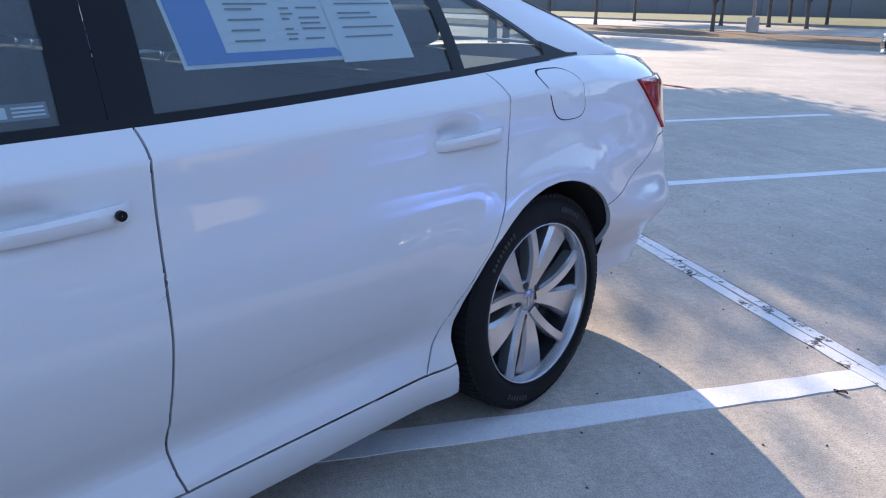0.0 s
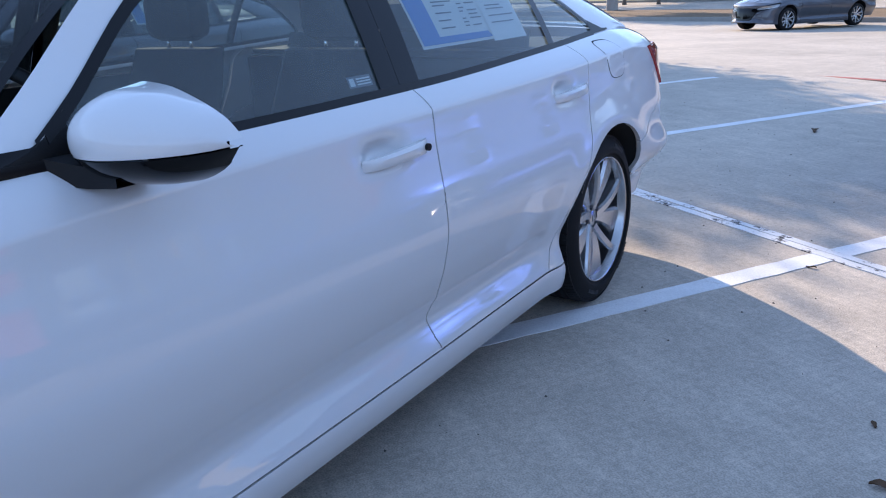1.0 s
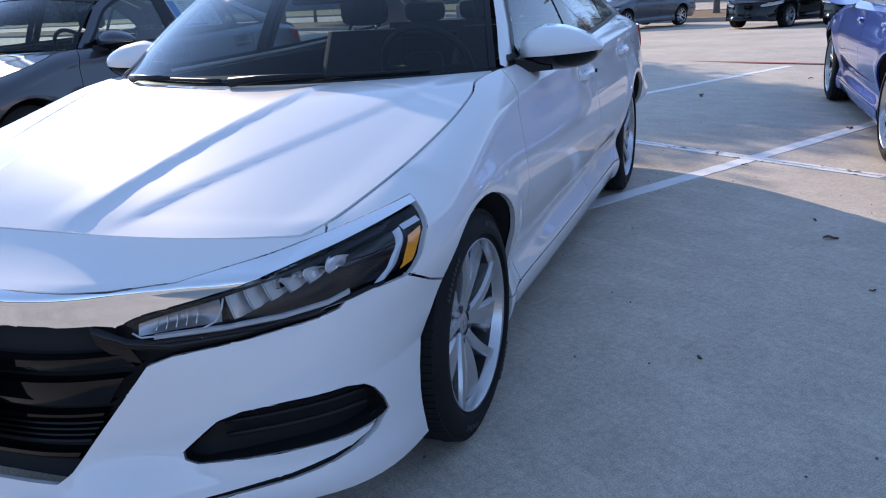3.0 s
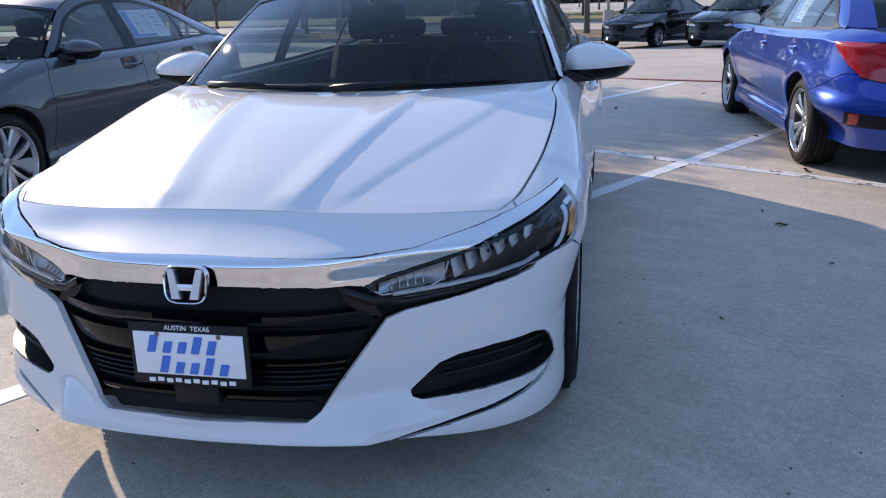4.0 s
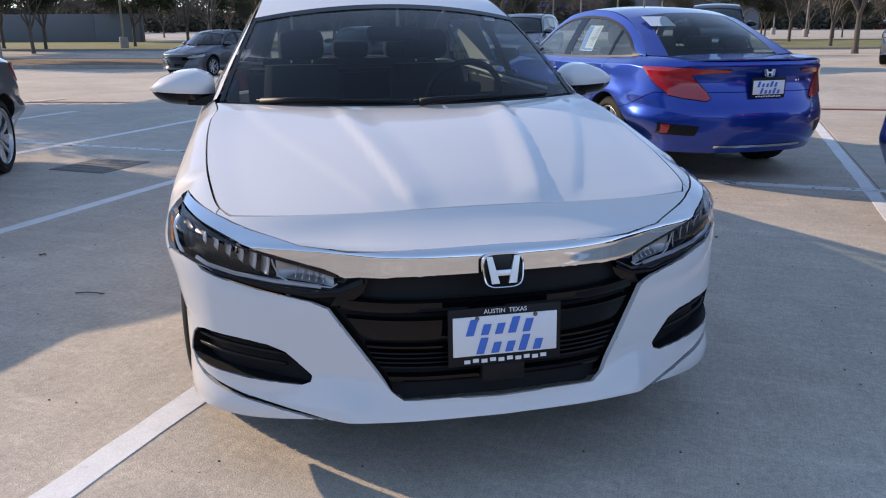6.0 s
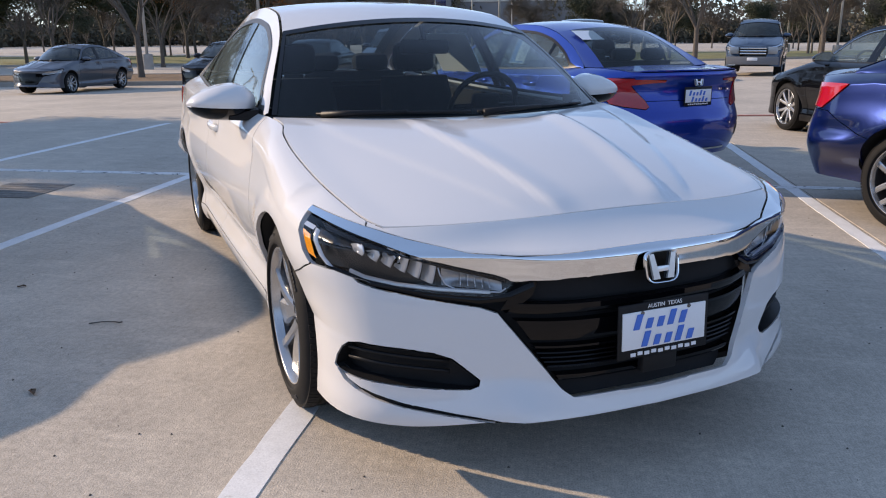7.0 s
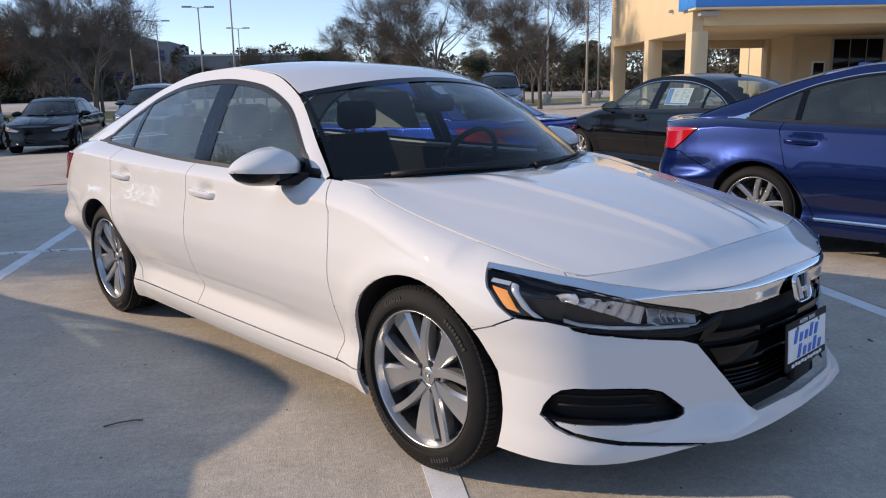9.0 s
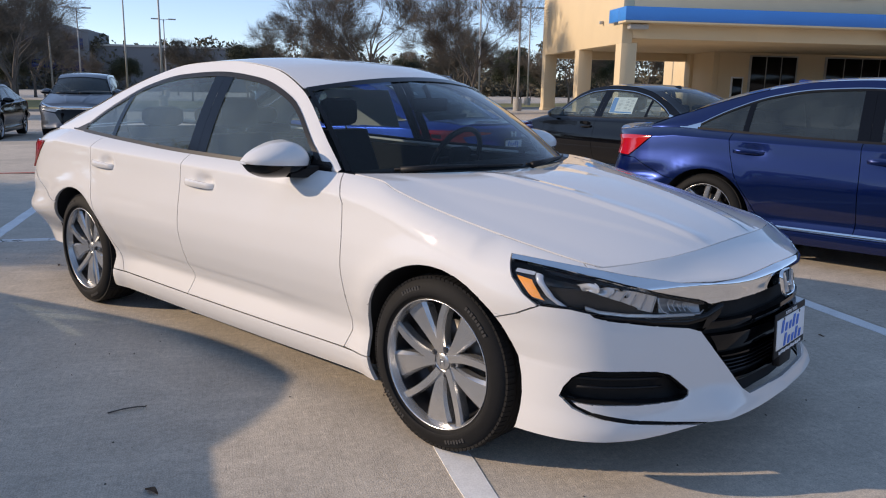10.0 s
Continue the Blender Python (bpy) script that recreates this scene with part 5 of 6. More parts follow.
def stripe(a, b, width, mat, name="parking_line", label="worn white painted parking line", z=.003):
    a, b = Vector(a), Vector(b)
    d = (b - a).normalized()
    n = Vector((-d.y, d.x, 0))
    k = max(2, int((b - a).length / .12))
    rnd = random.Random(int(a.x * 1000) + int(b.y * 77))
    bmx = bmesh.new()
    rows = []
    for i in range(k + 1):
        p = a.lerp(b, i / k)
        p.z = fall(p.x, p.y)
        rows.append([p + n * (width / 2 + rnd.uniform(-.004, .004)), p - n * (width / 2 + rnd.uniform(-.004, .004))])
    top = [[q + Vector((0, 0, z)) for q in r] for r in rows]
    grid(bmx, [[r[0] + Vector((0, 0, -.002)), t_[0], t_[1], r[1] + Vector((0, 0, -.002))] for r, t_ in zip(rows, top)])
    bmesh.ops.recalc_face_normals(bmx, faces=bmx.faces)
    if sum(f.normal.z for f in bmx.faces) < 0:
        bmesh.ops.reverse_faces(bmx, faces=bmx.faces)
    return tagged(part(name, bmx, mat, shade=0), label, "road marking", kind="structure")


stripe((-1.36, -.86, 0), lot(-.58, 9.1), .112, STRIPE)
for n_ in (7.4, 4.76, 2.12, -3.31, -5.82, -8.3, -10.9, -13.5):
    stripe(lot(n_, -1.35), lot(n_, 9.1), .105, STRIPE)
stripe(lot(-14, 3.92), lot(9, 4.05), .052, CRACKED, z=.0045)
stripe(lot(-14, 3.981), lot(9, 4.111), .046, CRACKED, z=.0045)
stripe((-16, 17.6, 0), (14, 4.7, 0), .10, REDSTRIPE, "fire_lane_line", "faded red painted fire lane line")


def ribbon(name, front, depth0, depth1, height, mat, label, category, kind="structure", along=(.952, -.305), n=24, lift=0.0):
    """A strip of ground beside the kerb line, from depth0 to depth1 behind it."""
    bmx = bmesh.new()
    ax = Vector((along[0], along[1], 0))
    back = Vector((-along[1], along[0], 0))
    rows = []
    for i in range(n + 1):
        p = Vector((front[0], front[1], 0)) + ax * (front[2] * i / n)
        row = []
        for d, h in ((depth0, -.05), (depth0, height), (depth1, height), (depth1, -.05)):
            q = p + back * d
            q.z = fall(q.x, q.y) + h + lift
            row.append(q)
        rows.append(row)
    grid(bmx, rows)
    bmesh.ops.recalc_face_normals(bmx, faces=bmx.faces)
    if sum(f.normal.z * f.calc_area() for f in bmx.faces) < 0:
        bmesh.ops.reverse_faces(bmx, faces=bmx.faces)
    return tagged(part(name, bmx, mat, shade=20), label, category, kind=kind)


KERB = (-70, 51.5, 79)
ribbon("kerb_near", KERB, 0, .16, .14, KERBSTONE, "grey concrete kerb of a planted island", "kerb")
ribbon("island_ground", KERB, .16, 6.5, .11, MULCH, "planted island of leaf litter and dry grass", "ground")
ribbon("kerb_far", KERB, 6.5, 6.66, .14, KERBSTONE, "grey concrete kerb of a planted island", "kerb")
ribbon("lawn", (-110, 86, 260), 0, 26, .06, LAWN, "dry yellow-green winter lawn", "lawn")
ribbon("kerb_lawn", (-110, 86, 260), -.2, 0, .13, KERBSTONE, "grey concrete kerb along the lawn", "kerb")

# ---- cars ----
GREY_AT = Matrix.Translation((-3.77, 1.95, 0))
hero, hshell, htree, hdoors = saloon("white_saloon", Matrix(), WHITE, "glossy pearl white four-door saloon parked across a stall line", hero=True, plates=(True, False))
saloon("grey_saloon", GREY_AT, GREY, "dark steel grey saloon parked beside the white saloon", style="twist")
saloon("navy_saloon", Matrix.Translation((4.26, -1.97, 0)), NAVY, "dark navy blue saloon with machined alloy wheels", style="vee", chrome_line=2, fin=True, glass=DARKGLASS)
SMALLER = (.965, .954, .972, 0)
BLUE_AT = Matrix.Translation((3.1, 6.5, 0)) @ Matrix.Rotation(radians(183), 4, "Z")
BLACK_AT = Matrix.Translation((7.95, 5.2, 0)) @ Matrix.Rotation(radians(180 - 17), 4, "Z")
saloon("blue_saloon", BLUE_AT, BLUE, "bright blue saloon with red tail lamps and dealer plate", SMALLER, .318, "star", tail=SMALL_TAIL, notch=True, plates=(False, True), lamps=False, fog=False)
saloon("black_saloon", BLACK_AT, BLACK_PAINT, "glossy black saloon with silver alloy wheels", SMALLER, .318, "ten", tail=SMALL_TAIL, notch=True, lamps=False, chrome_line=2, fog=False, fin=True)


def parked(name, x, y, turn, mat, label, scale, **kw):
    return saloon(name, Matrix.Translation((x, y, fall(x, y) - .012)) @ Matrix.Rotation(radians(turn), 4, "Z"), mat, label, scale, group="cars across the lane", inside_parts=False, fog=False, glass=DARKGLASS, lamps=False, **kw)


FARCAR = (.955, .955, 1.03, .0)
parked("slate_saloon", -3.0, 25.3, -34, SLATE, "slate grey saloon parked by the planted island", FARCAR, radius=.318, style="ten")
parked("dark_saloon", 1.75, 22.6, -32, BLACK_PAINT, "older dark saloon parked across the lane", FARCAR, radius=.318, style="star")
parked("black_saloon", 4.1, 21.2, -32, BLACK_PAINT, "older black saloon parked across the lane", (.98, .98, 1.02, 0), radius=.325, style="star")
parked("grey_crossover", 6.45, 19.7, -32, SLATE, "dark grey crossover parked across the lane", (1.0, .96, 1.18, .03), radius=.355, style="ten", tall=True)
parked("dark_van", 11.2, 16.8, -32, BLACK_PAINT, "dark people carrier parked across the lane", (1.03, 1.0, 1.24, .03), radius=.34, style="ten", tall=True)
suv, suv_shell, suv_tree, _ = parked("blue_crossover", 18.3, 17.5, -48, SUVBLUE, "dusty blue boxy crossover with silver grille", (.97, .92, 1.21, .06), radius=.36, style="star", tall=True)


def crossover_front(root, shell, tree):
    """Upright nose of the boxy crossover: silver barred grille, square lamps, grey bumper, roof rails."""
    def slab_on(name, x0, x1, z0, z1, out, mat, label=""):
        bm = bmesh.new()
        hit = tree.ray_cast(Vector((min(abs(x0), abs(x1)) if x0 * x1 > 0 else 0, -2, (z0 + z1) / 2)), Vector((0, 1, 0)))[0]
        p = shell.fit(((x0 + x1) / 2, hit.y, (z0 + z1) / 2))
        box(bm, p.x, p.y + .05 - out, p.z, (x1 - x0) * shell.s[0], .14, (z1 - z0) * shell.s[2], .015)
        return part(name, bm, mat, root, label)
    slab_on("grille_box", -.42, .42, .50, .72, .02, GLOSSBLACK, "dark grille recess")
    for k in range(3):
        slab_on("grille_bar", -.41, .41, .525 + .068 * k, .560 + .068 * k, .035, CHROME, "silver grille bar")
    for sx in (-1, 1):
        slab_on("lamp_box", min(sx * .44, sx * .74), max(sx * .44, sx * .74), .53, .71, .02, SILVER, "square clear headlamp")
    slab_on("bumper_bar", -.80, .80, .26, .46, .05, GREYWALL, "grey bumper bar")
    slab_on("plate_sheet", -.16, .16, .36, .44, .065, PAPER)
    for sx in (-1, 1):
        bm = bmesh.new()
        tube(bm, [shell.fit((sx * (shell.RX(y) - .03), y, shell.RZ(y) + (.06 if 1.3 < y < 3.0 else .02))) for y in (1.25, 1.4, 2.0, 2.6, 2.95, 3.1)], .018, 6)
        part("roof_rail_bar", bm, TRIM, root)


crossover_front(suv, suv_shell, suv_tree)


# ---- trees ----
def limbs(rnd, bm, p, d, length, r, depth, tips, spread, droop, twiggy=False):
    pts, radii = [p], [r]
    q, v = p.copy(), d.copy()
    n = 4
    for i in range(n):
        v = (v + Vector((rnd.uniform(-1, 1), rnd.uniform(-1, 1), rnd.uniform(-.6, .8) - droop)) * .16).normalized()
        q = q + v * length / n
        pts.append(q.copy())
        radii.append(r * (1 - .42 * (i + 1) / n))
    tube(bm, pts, radii, 7 if r > .05 else 5 if r > .02 else 3, False)
    if twiggy and depth <= 2:
        tips.extend((pts[i], (v + Vector((rnd.uniform(-1, 1), rnd.uniform(-1, 1), rnd.uniform(-.5, 1))) * .8).normalized()) for i in (1, 2, 3))
    elif depth <= 1:
        tips.append((pts[2], v))
    if depth == 0:
        tips.append((q, v))
        return
    for k in range(rnd.choice((2, 3, 3)) if depth > 1 else 4):
        a = rnd.uniform(0, 2 * math.pi)
        o = v.orthogonal().normalized()
        side = (Matrix.Rotation(a, 3, v) @ o)
        w = (v + side * rnd.uniform(.5, 1.0) * spread).normalized()
        at = rnd.choice((n, n, n - 1, n - 2))
        limbs(rnd, bm, pts[at], w, length * rnd.uniform(.62, .82), radii[at] * .62, depth - 1, tips, spread, droop, twiggy)


def bare_tree(name, seed, height, label, leaves=None, density=0, leaf=.09, depth=5, spread=.75, fine=3):
    """A tree of tapering limbs, bare or with leaf clumps."""
    rnd = random.Random(seed)
    root = tagged(new(name), label, "tree", "trees")
    bm = bmesh.new()
    tips = []
    p, v = Vector((0, 0, -.05)), Vector((rnd.uniform(-.05, .05), rnd.uniform(-.05, .05), 1)).normalized()
    trunk_len = height * .22
    tube(bm, [p, v * trunk_len * .15, v * trunk_len * .6, v * trunk_len], [height * .022, height * .016, height * .014, height * .013], 10, False)
    for k in range(4):
        a = 2 * math.pi * k / 4 + rnd.uniform(-.4, .4)
        w = (v + Vector((math.cos(a), math.sin(a), 0)) * rnd.uniform(.2, .6)).normalized()
        limbs(rnd, bm, v * trunk_len * rnd.uniform(.85, 1), w, height * .26, height * .010, depth - 1, tips, spread, 0, leaves is None)
    part("trunk", bm, BARK, root, shade=60)
    bm = bmesh.new()
    for q, d in tips:
        for k in range(fine):
            w = (d + Vector((rnd.uniform(-1, 1), rnd.uniform(-1, 1), rnd.uniform(-.5, 1))) * .8).normalized()
            tube(bm, [q, q + w * height * .03, q + w * height * (.055 + .009 * fine) + Vector((0, 0, rnd.uniform(-.03, .03)))], [height * .0007, height * .0006, height * .0004], 3, False)
    tagged(part("crown", bm, BARK, root, shade=0), kind="stuff")
    if leaves:
        vs, fs = [], []
        for q, d in tips:
            for k in range(density):
                c = q + Vector((rnd.gauss(0, .05), rnd.gauss(0, .05), rnd.gauss(0, .04))) * height
                a, b = Vector((rnd.gauss(0, 1), rnd.gauss(0, 1), rnd.gauss(0, 1))).normalized(), Vector((rnd.gauss(0, 1), rnd.gauss(0, 1), rnd.gauss(0, 1))).normalized()
                s_ = leaf * rnd.uniform(.6, 1.3)
                o = len(vs)
                vs += [c - a * s_, c + b * s_ * .5, c + a * s_, c - b * s_ * .5]
                fs.append((o, o + 1, o + 2, o + 3))
        me = bpy.data.meshes.new("crown")
        me.from_pydata(vs, [], fs)
        tagged(link("crown", me, leaves, root), kind="stuff")
    return root


def plant(tree, x, y, turn, size):
    return copy_thing(tree, Matrix.Translation((x, y, fall(x, y) - .02)) @ Matrix.Rotation(turn, 4, "Z") @ Matrix.Scale(size, 4))


def stand(tree, x, y, turn=0.0):
    tree.matrix_world = Matrix.Translation((x, y, fall(x, y) - .02)) @ Matrix.Rotation(turn, 4, "Z")


oak = bare_tree("oak_tree", 5, 7.5, "evergreen oak with a broad dark crown", LEAF, 46, .10, 5, .85)
for x, y, turn, size in ((-8.55, 14.15, 1.0, .885), (-9.9, 16.3, 0.0, .80)):
    copy_thing(oak, Matrix.Translation((x, y, fall(x, y) - .02)) @ Matrix.Rotation(turn, 4, "Z") @ Matrix.Scale(size, 4))
bare = bare_tree("bare_tree", 11, 9.0, "leafless winter tree with fine grey-brown twigs", None, 0, 0, 6, .72, 2)
rust = bare_tree("rusty_tree", 23, 9.5, "tall tree with rust-orange winter leaves", RUST, 10, .09, 5, .55)
stand(oak, -20.6, 52.7)
stand(bare, 27.7, 31.3)
stand(rust, 10.5, 60.5)
rnd = random.Random(7)
for x, y, s_ in ((-14.6, 51.1, 1), (-15.3, 56.9, 1.05), (-19, 60.6, 1), (-10.3, 62.3, .95), (-26.2, 46.3, 1), (-15.3, 39.7, 1), (-17.2, 52, .95), (-30, 58, 1.1), (-24, 38, 1.0), (-6, 58, 1.0), (-1, 64, 1.1),
                 (46.7, 67.3, .85), (61, 61, .8), (69, 52, .85), (68, 62, .8), (76, 56, .8), (80, 47, .9), (58, 70, .8), (86, 40, .9), (92, 52, .9), (4, 74, 1.0), (-4, 82, 1.0), (14, 80, 1.0), (-12, 78, 1.1), (24, 92, 1.0)):
    plant(oak, x, y, rnd.uniform(0, 6.28), s_ * rnd.uniform(.9, 1.1))
for x, y, s_ in ((34.5, 29.2, .95), (11.6, 38.5, .85), (47, 40.5, .8), (36.5, 44.3, .85), (.1, 33, .95), (16.5, 58, 1.0), (21, 64, 1), (5.2, 66, 1), (53, 47, .85), (62, 40, .8), (-4, 52, .9), (70, 36, .8), (12, 70, 1), (30, 84, 1), (2, 48, .85), (41, 55, .9)):
    plant(bare, x, y, rnd.uniform(0, 6.28), s_)
plant(rust, 6.5, 72, 2.0, .9)
plant(rust, 13.5, 66, 1.0, .85)
# a loose belt of trees before the far buildings
for k in range(34):
    a = radians(-14 + 74 * k / 33 + rnd.uniform(-1, 1))
    r_ = rnd.uniform(74, 118)
    plant(bare if k % 3 else oak, math.sin(a) * r_ - 2, math.cos(a) * r_ - 2, rnd.uniform(0, 6.28), rnd.uniform(.6, .85))


def far_woods():
    """A distant belt of trees in clumps of small leaves with an uneven top."""
    rn = random.Random(31)
    vs, fs = [], []
    for k in range(600):
        a = radians(360 * k / 600 + rn.uniform(-.4, .4))
        # the nearer half behind the viewpoint is unseen, added to darken reflections
        seen = math.cos(a) > .1
        r_ = rn.uniform(160, 185) if seen else rn.uniform(75, 95)
        h = rn.uniform(6.5, 11.0) if seen else rn.uniform(6, 9.5)
        for q in range(440):
            u = rn.random() ** 1.35 if q < 300 else rn.uniform(-.03, .38)
            wide = 4.0 * math.sin(math.pi * (.12 + .8 * u))
            c = Vector((math.sin(a) * r_ + rn.gauss(0, .5) * wide, math.cos(a) * r_ + rn.gauss(0, .5) * wide, -.6 + .3 + h * u))
            d, e = Vector((rn.gauss(0, 1), rn.gauss(0, 1), rn.gauss(0, 1))).normalized(), Vector((rn.gauss(0, 1), rn.gauss(0, 1), rn.gauss(0, 1))).normalized()
            z_ = rn.uniform(.2, .68)
            o_ = len(vs)
            vs += [c - d * z_, c + e * z_ * .6, c + d * z_, c - e * z_ * .6]
            fs.append((o_, o_ + 1, o_ + 2, o_ + 3))
    me = bpy.data.meshes.new("far_woods")
    me.from_pydata(vs, [], fs)
    tagged(link("far_woods", me, BRUSH), "distant belt of grey-brown winter trees with an added unseen rear half", "woods", kind="stuff")


far_woods()


def horizon_belt():
    """A plain uneven band all round, added to block bright sky gaps in the woods; unseen behind."""
    rn = random.Random(5)
    bm = bmesh.new()
    rows = []
    for k in range(721):
        a = radians(k / 2)
        r_ = 205 if math.cos(a) > .1 else 104
        h = 5.2 + .9 * math.sin(a * 23) + .7 * math.sin(a * 61 + 1) + rn.uniform(-.5, .5)
        if k == 720:
            h = rows[0][1].z
        rows.append([Vector((math.sin(a) * r_, math.cos(a) * r_, -1)), Vector((math.sin(a) * r_, math.cos(a) * r_, h)), Vector((math.sin(a) * (r_ + 3), math.cos(a) * (r_ + 3), h - .6))])
    grid(bm, rows)
    tagged(part("backdrop", bm, BRUSH, shade=0), "plain dark backdrop band closing sky gaps in distant winter woods", "woods", kind="structure")


horizon_belt()


# ---- lamp posts ----
def lamp_post(h, heads):
    root = tagged(new("street_lamp"), "tall grey steel car park lamp on a concrete base", "lamp post", "lamp posts")
    bm = bmesh.new()
    lathe(bm, [(.001, .85), (.27, .85), (.30, .80), (.30, -.1)], 20, "z")
    part("base", bm, KERBSTONE, root)
    bm = bmesh.new()
    tube(bm, [(0, 0, .85), (0, 0, h)], [.085, .06], 10)
    part("pole", bm, POLE, root)
    for k in range(heads):
        a = math.pi * k
        bm = bmesh.new()
        tube(bm, [(0, 0, h - .1), (.55 * math.cos(a), 0, h)], .03, 6)
        part("arm", bm, POLE, root)
        bm = bmesh.new()
        box(bm, .95 * math.cos(a), 0, h + .02, .85, .34, .14, .03)
        part("lamp_head", bm, POLE, root)
    return root


post = lamp_post(9.0, 2)
stand(post, -13.5, 40.2)
for x, y, turn in ((-10.4, 58.1, .3), (30.6, 65.3, .7), (33.3, 80.6, .7), (45.6, 85.7, .7), (26.6, 52, .7), (27.1, 72.4, .6), (55.8, 72.9, .7), (40.6, 30.3, .7), (56.1, 52.3, .7), (61.8, 87.2, .7), (6.4, 40, .4), (1.0, 45, .4), (45.5, 37.7, .8), (58, 42, .7), (50, 31, .3)):
    o = copy_thing(post, Matrix.Translation((x, y, fall(x, y) - .02)) @ Matrix.Rotation(turn - 1.2, 4, "Z"))


# ---- buildings ----
def block(root, name, x0, x1, y0, y1, z0, z1, mat, bevel=.02):
    bm = bmesh.new()
    box(bm, (x0 + x1) / 2, (y0 + y1) / 2, (z0 + z1) / 2, x1 - x0, y1 - y0, z1 - z0, bevel)
    return part(name, bm, mat, root)


def showroom():
    """A beige stucco showroom with a columned canopy and a blue fascia; its near corner at the origin, the front along +x."""
    root = tagged(new("showroom"), "beige stucco showroom with columns and a blue fascia band", "building")
    top = 8.0
    for x, y in ((.38, .38), (.38, 6.85), (.38, 13.9)):
        block(root, "column", x - .38, x + .38, y - .38, y + .38, 0, 3.50, STUCCO)
        block(root, "column_plinth", x - .43, x + .43, y - .43, y + .43, 0, .16, STUCCO)
    block(root, "side_wall", 0, .5, 0, 14.3, 3.45, top, STUCCO)
    block(root, "front_wall", .5, 40, 0, .5, 3.70, top, STUCCO)
    block(root, "canopy_ceiling", .5, 40, .5, 14.3, 3.75, 3.95, STUCCO)
    block(root, "back_beam", .5, 9.5, 13.8, 14.3, 3.25, 3.75, STUCCO)
    block(root, "column", 9.6, 10.4, 13.4, 14.2, 0, 3.75, STUCCO)
    wall = block(root, "shop_wall", 10.2, 40, 10.6, 11.0, 0, 3.75, STUCCO)
    block(root, "return_wall", 9.8, 10.2, 10.6, 18, 0, 3.75, STUCCO)
    for x0, n, w in ((12.2, 3, 1.0), (17.2, 4, 1.2), (24.5, 4, 1.2)):
        fr = block(root, "window_frame", x0 - .08, x0 + n * w + .08, 10.50, 10.6, .5, 3.6, POLE, .01)
        for k in range(n):
            block(fr, "pane", x0 + k * w + .04, x0 + (k + 1) * w - .04, 10.46, 10.5, .58, 3.52, GLOSSBLACK, .004)
    dr = block(root, "door", 11.0, 11.8, 10.52, 10.6, 0, 2.3, PAPER, .01)
    block(dr, "door_pane", 11.1, 11.7, 10.48, 10.52, .2, 2.2, GLOSSBLACK, .004)
    band = block(root, "fascia_band", -.25, 40, -1.0, -.02, 4.42, 5.02, BLUEBAND, .02)
    block(band, "fascia_return", -.25, -.02, -.02, 1.2, 4.42, 5.02, BLUEBAND, .02)
    block(band, "fascia_soffit", -.23, 40, -.98, -.02, 4.33, 4.42, STUCCO, .01)
    for x in (4.6, 6.1, 7.6, 9.1, 10.6):
        block(root, "sign_shape", x, x + 1.1, -.12, -.02, 5.75, 7.1, BLUEBAND, .03)
    for x, y in ((.1, -.4), (13, -.4)):
        lp = block(root, "flood_lamp", x, x + .9, y - .3, y + .1, 4.07, 4.29, POLE, .05)
    block(root, "wall_camera", -.22, -.02, 2.6, 2.75, 4.5, 4.65, POLE, .03)
    return root


room = showroom()
room.matrix_world = Matrix.Translation((30.2, 16.8, fall(30.2, 16.8))) @ Matrix.Rotation(radians(-40.6), 4, "Z")

far = tagged(new("office_block"), "long low grey office block with a blue-tinted upper storey", "building")
block(far, "wall", -19, 10.8, 0, 20, 0, 8.7, GREYWALL)
up = block(far, "upper_storey", -64, -19, -2, 18, 0, 11.3, GREYWALL)
block(far, "rear_storey", -95, -26, 4, 24, 0, 12.8, GREYWALL)
block(up, "window_band", -63, -20, -2.1, -2.0, 7.6, 9.6, NAVY)
block(up, "window_band", -63, -20, -2.1, -2.0, 3.6, 5.6, NAVY)
block(far, "roof_edge", -19, 11, -.2, 0, 8.4, 8.8, POLE)
far.matrix_world = Matrix.Translation((82, 140, -.5)) @ Matrix.Rotation(radians(-36), 4, "Z")

fence = tagged(new("boundary_fence"), "long grey timber boundary fence behind the lawn", "fence")
for k in range(29):
    bm = bmesh.new()
    box(bm, 2.5 + 5 * k, 0, 1.3, 4.96, .12, 2.7, .02)
    part("fence_panel", bm, GREYWALL, fence)
fence.matrix_world = Matrix.Translation((-150, 124, -.46)) @ Matrix.Rotation(math.atan2(-.305, .952), 4, "Z")

# ---- papers in car windows, fuel flap, fallen leaves ----
def window_place(shell, s, y, z, off):
    z0, z1 = shell.EZ(y) - .01, shell.RZ(y)
    t = (z - z0) / max(.02, z1 - z0)
    x = shell.EX(y) - .004 + (shell.RX(y) - shell.EX(y) + .004) * t + .016 * math.sin(math.pi * min(1, max(0, t)))
    return shell.fit((s * (x + off), y, z))


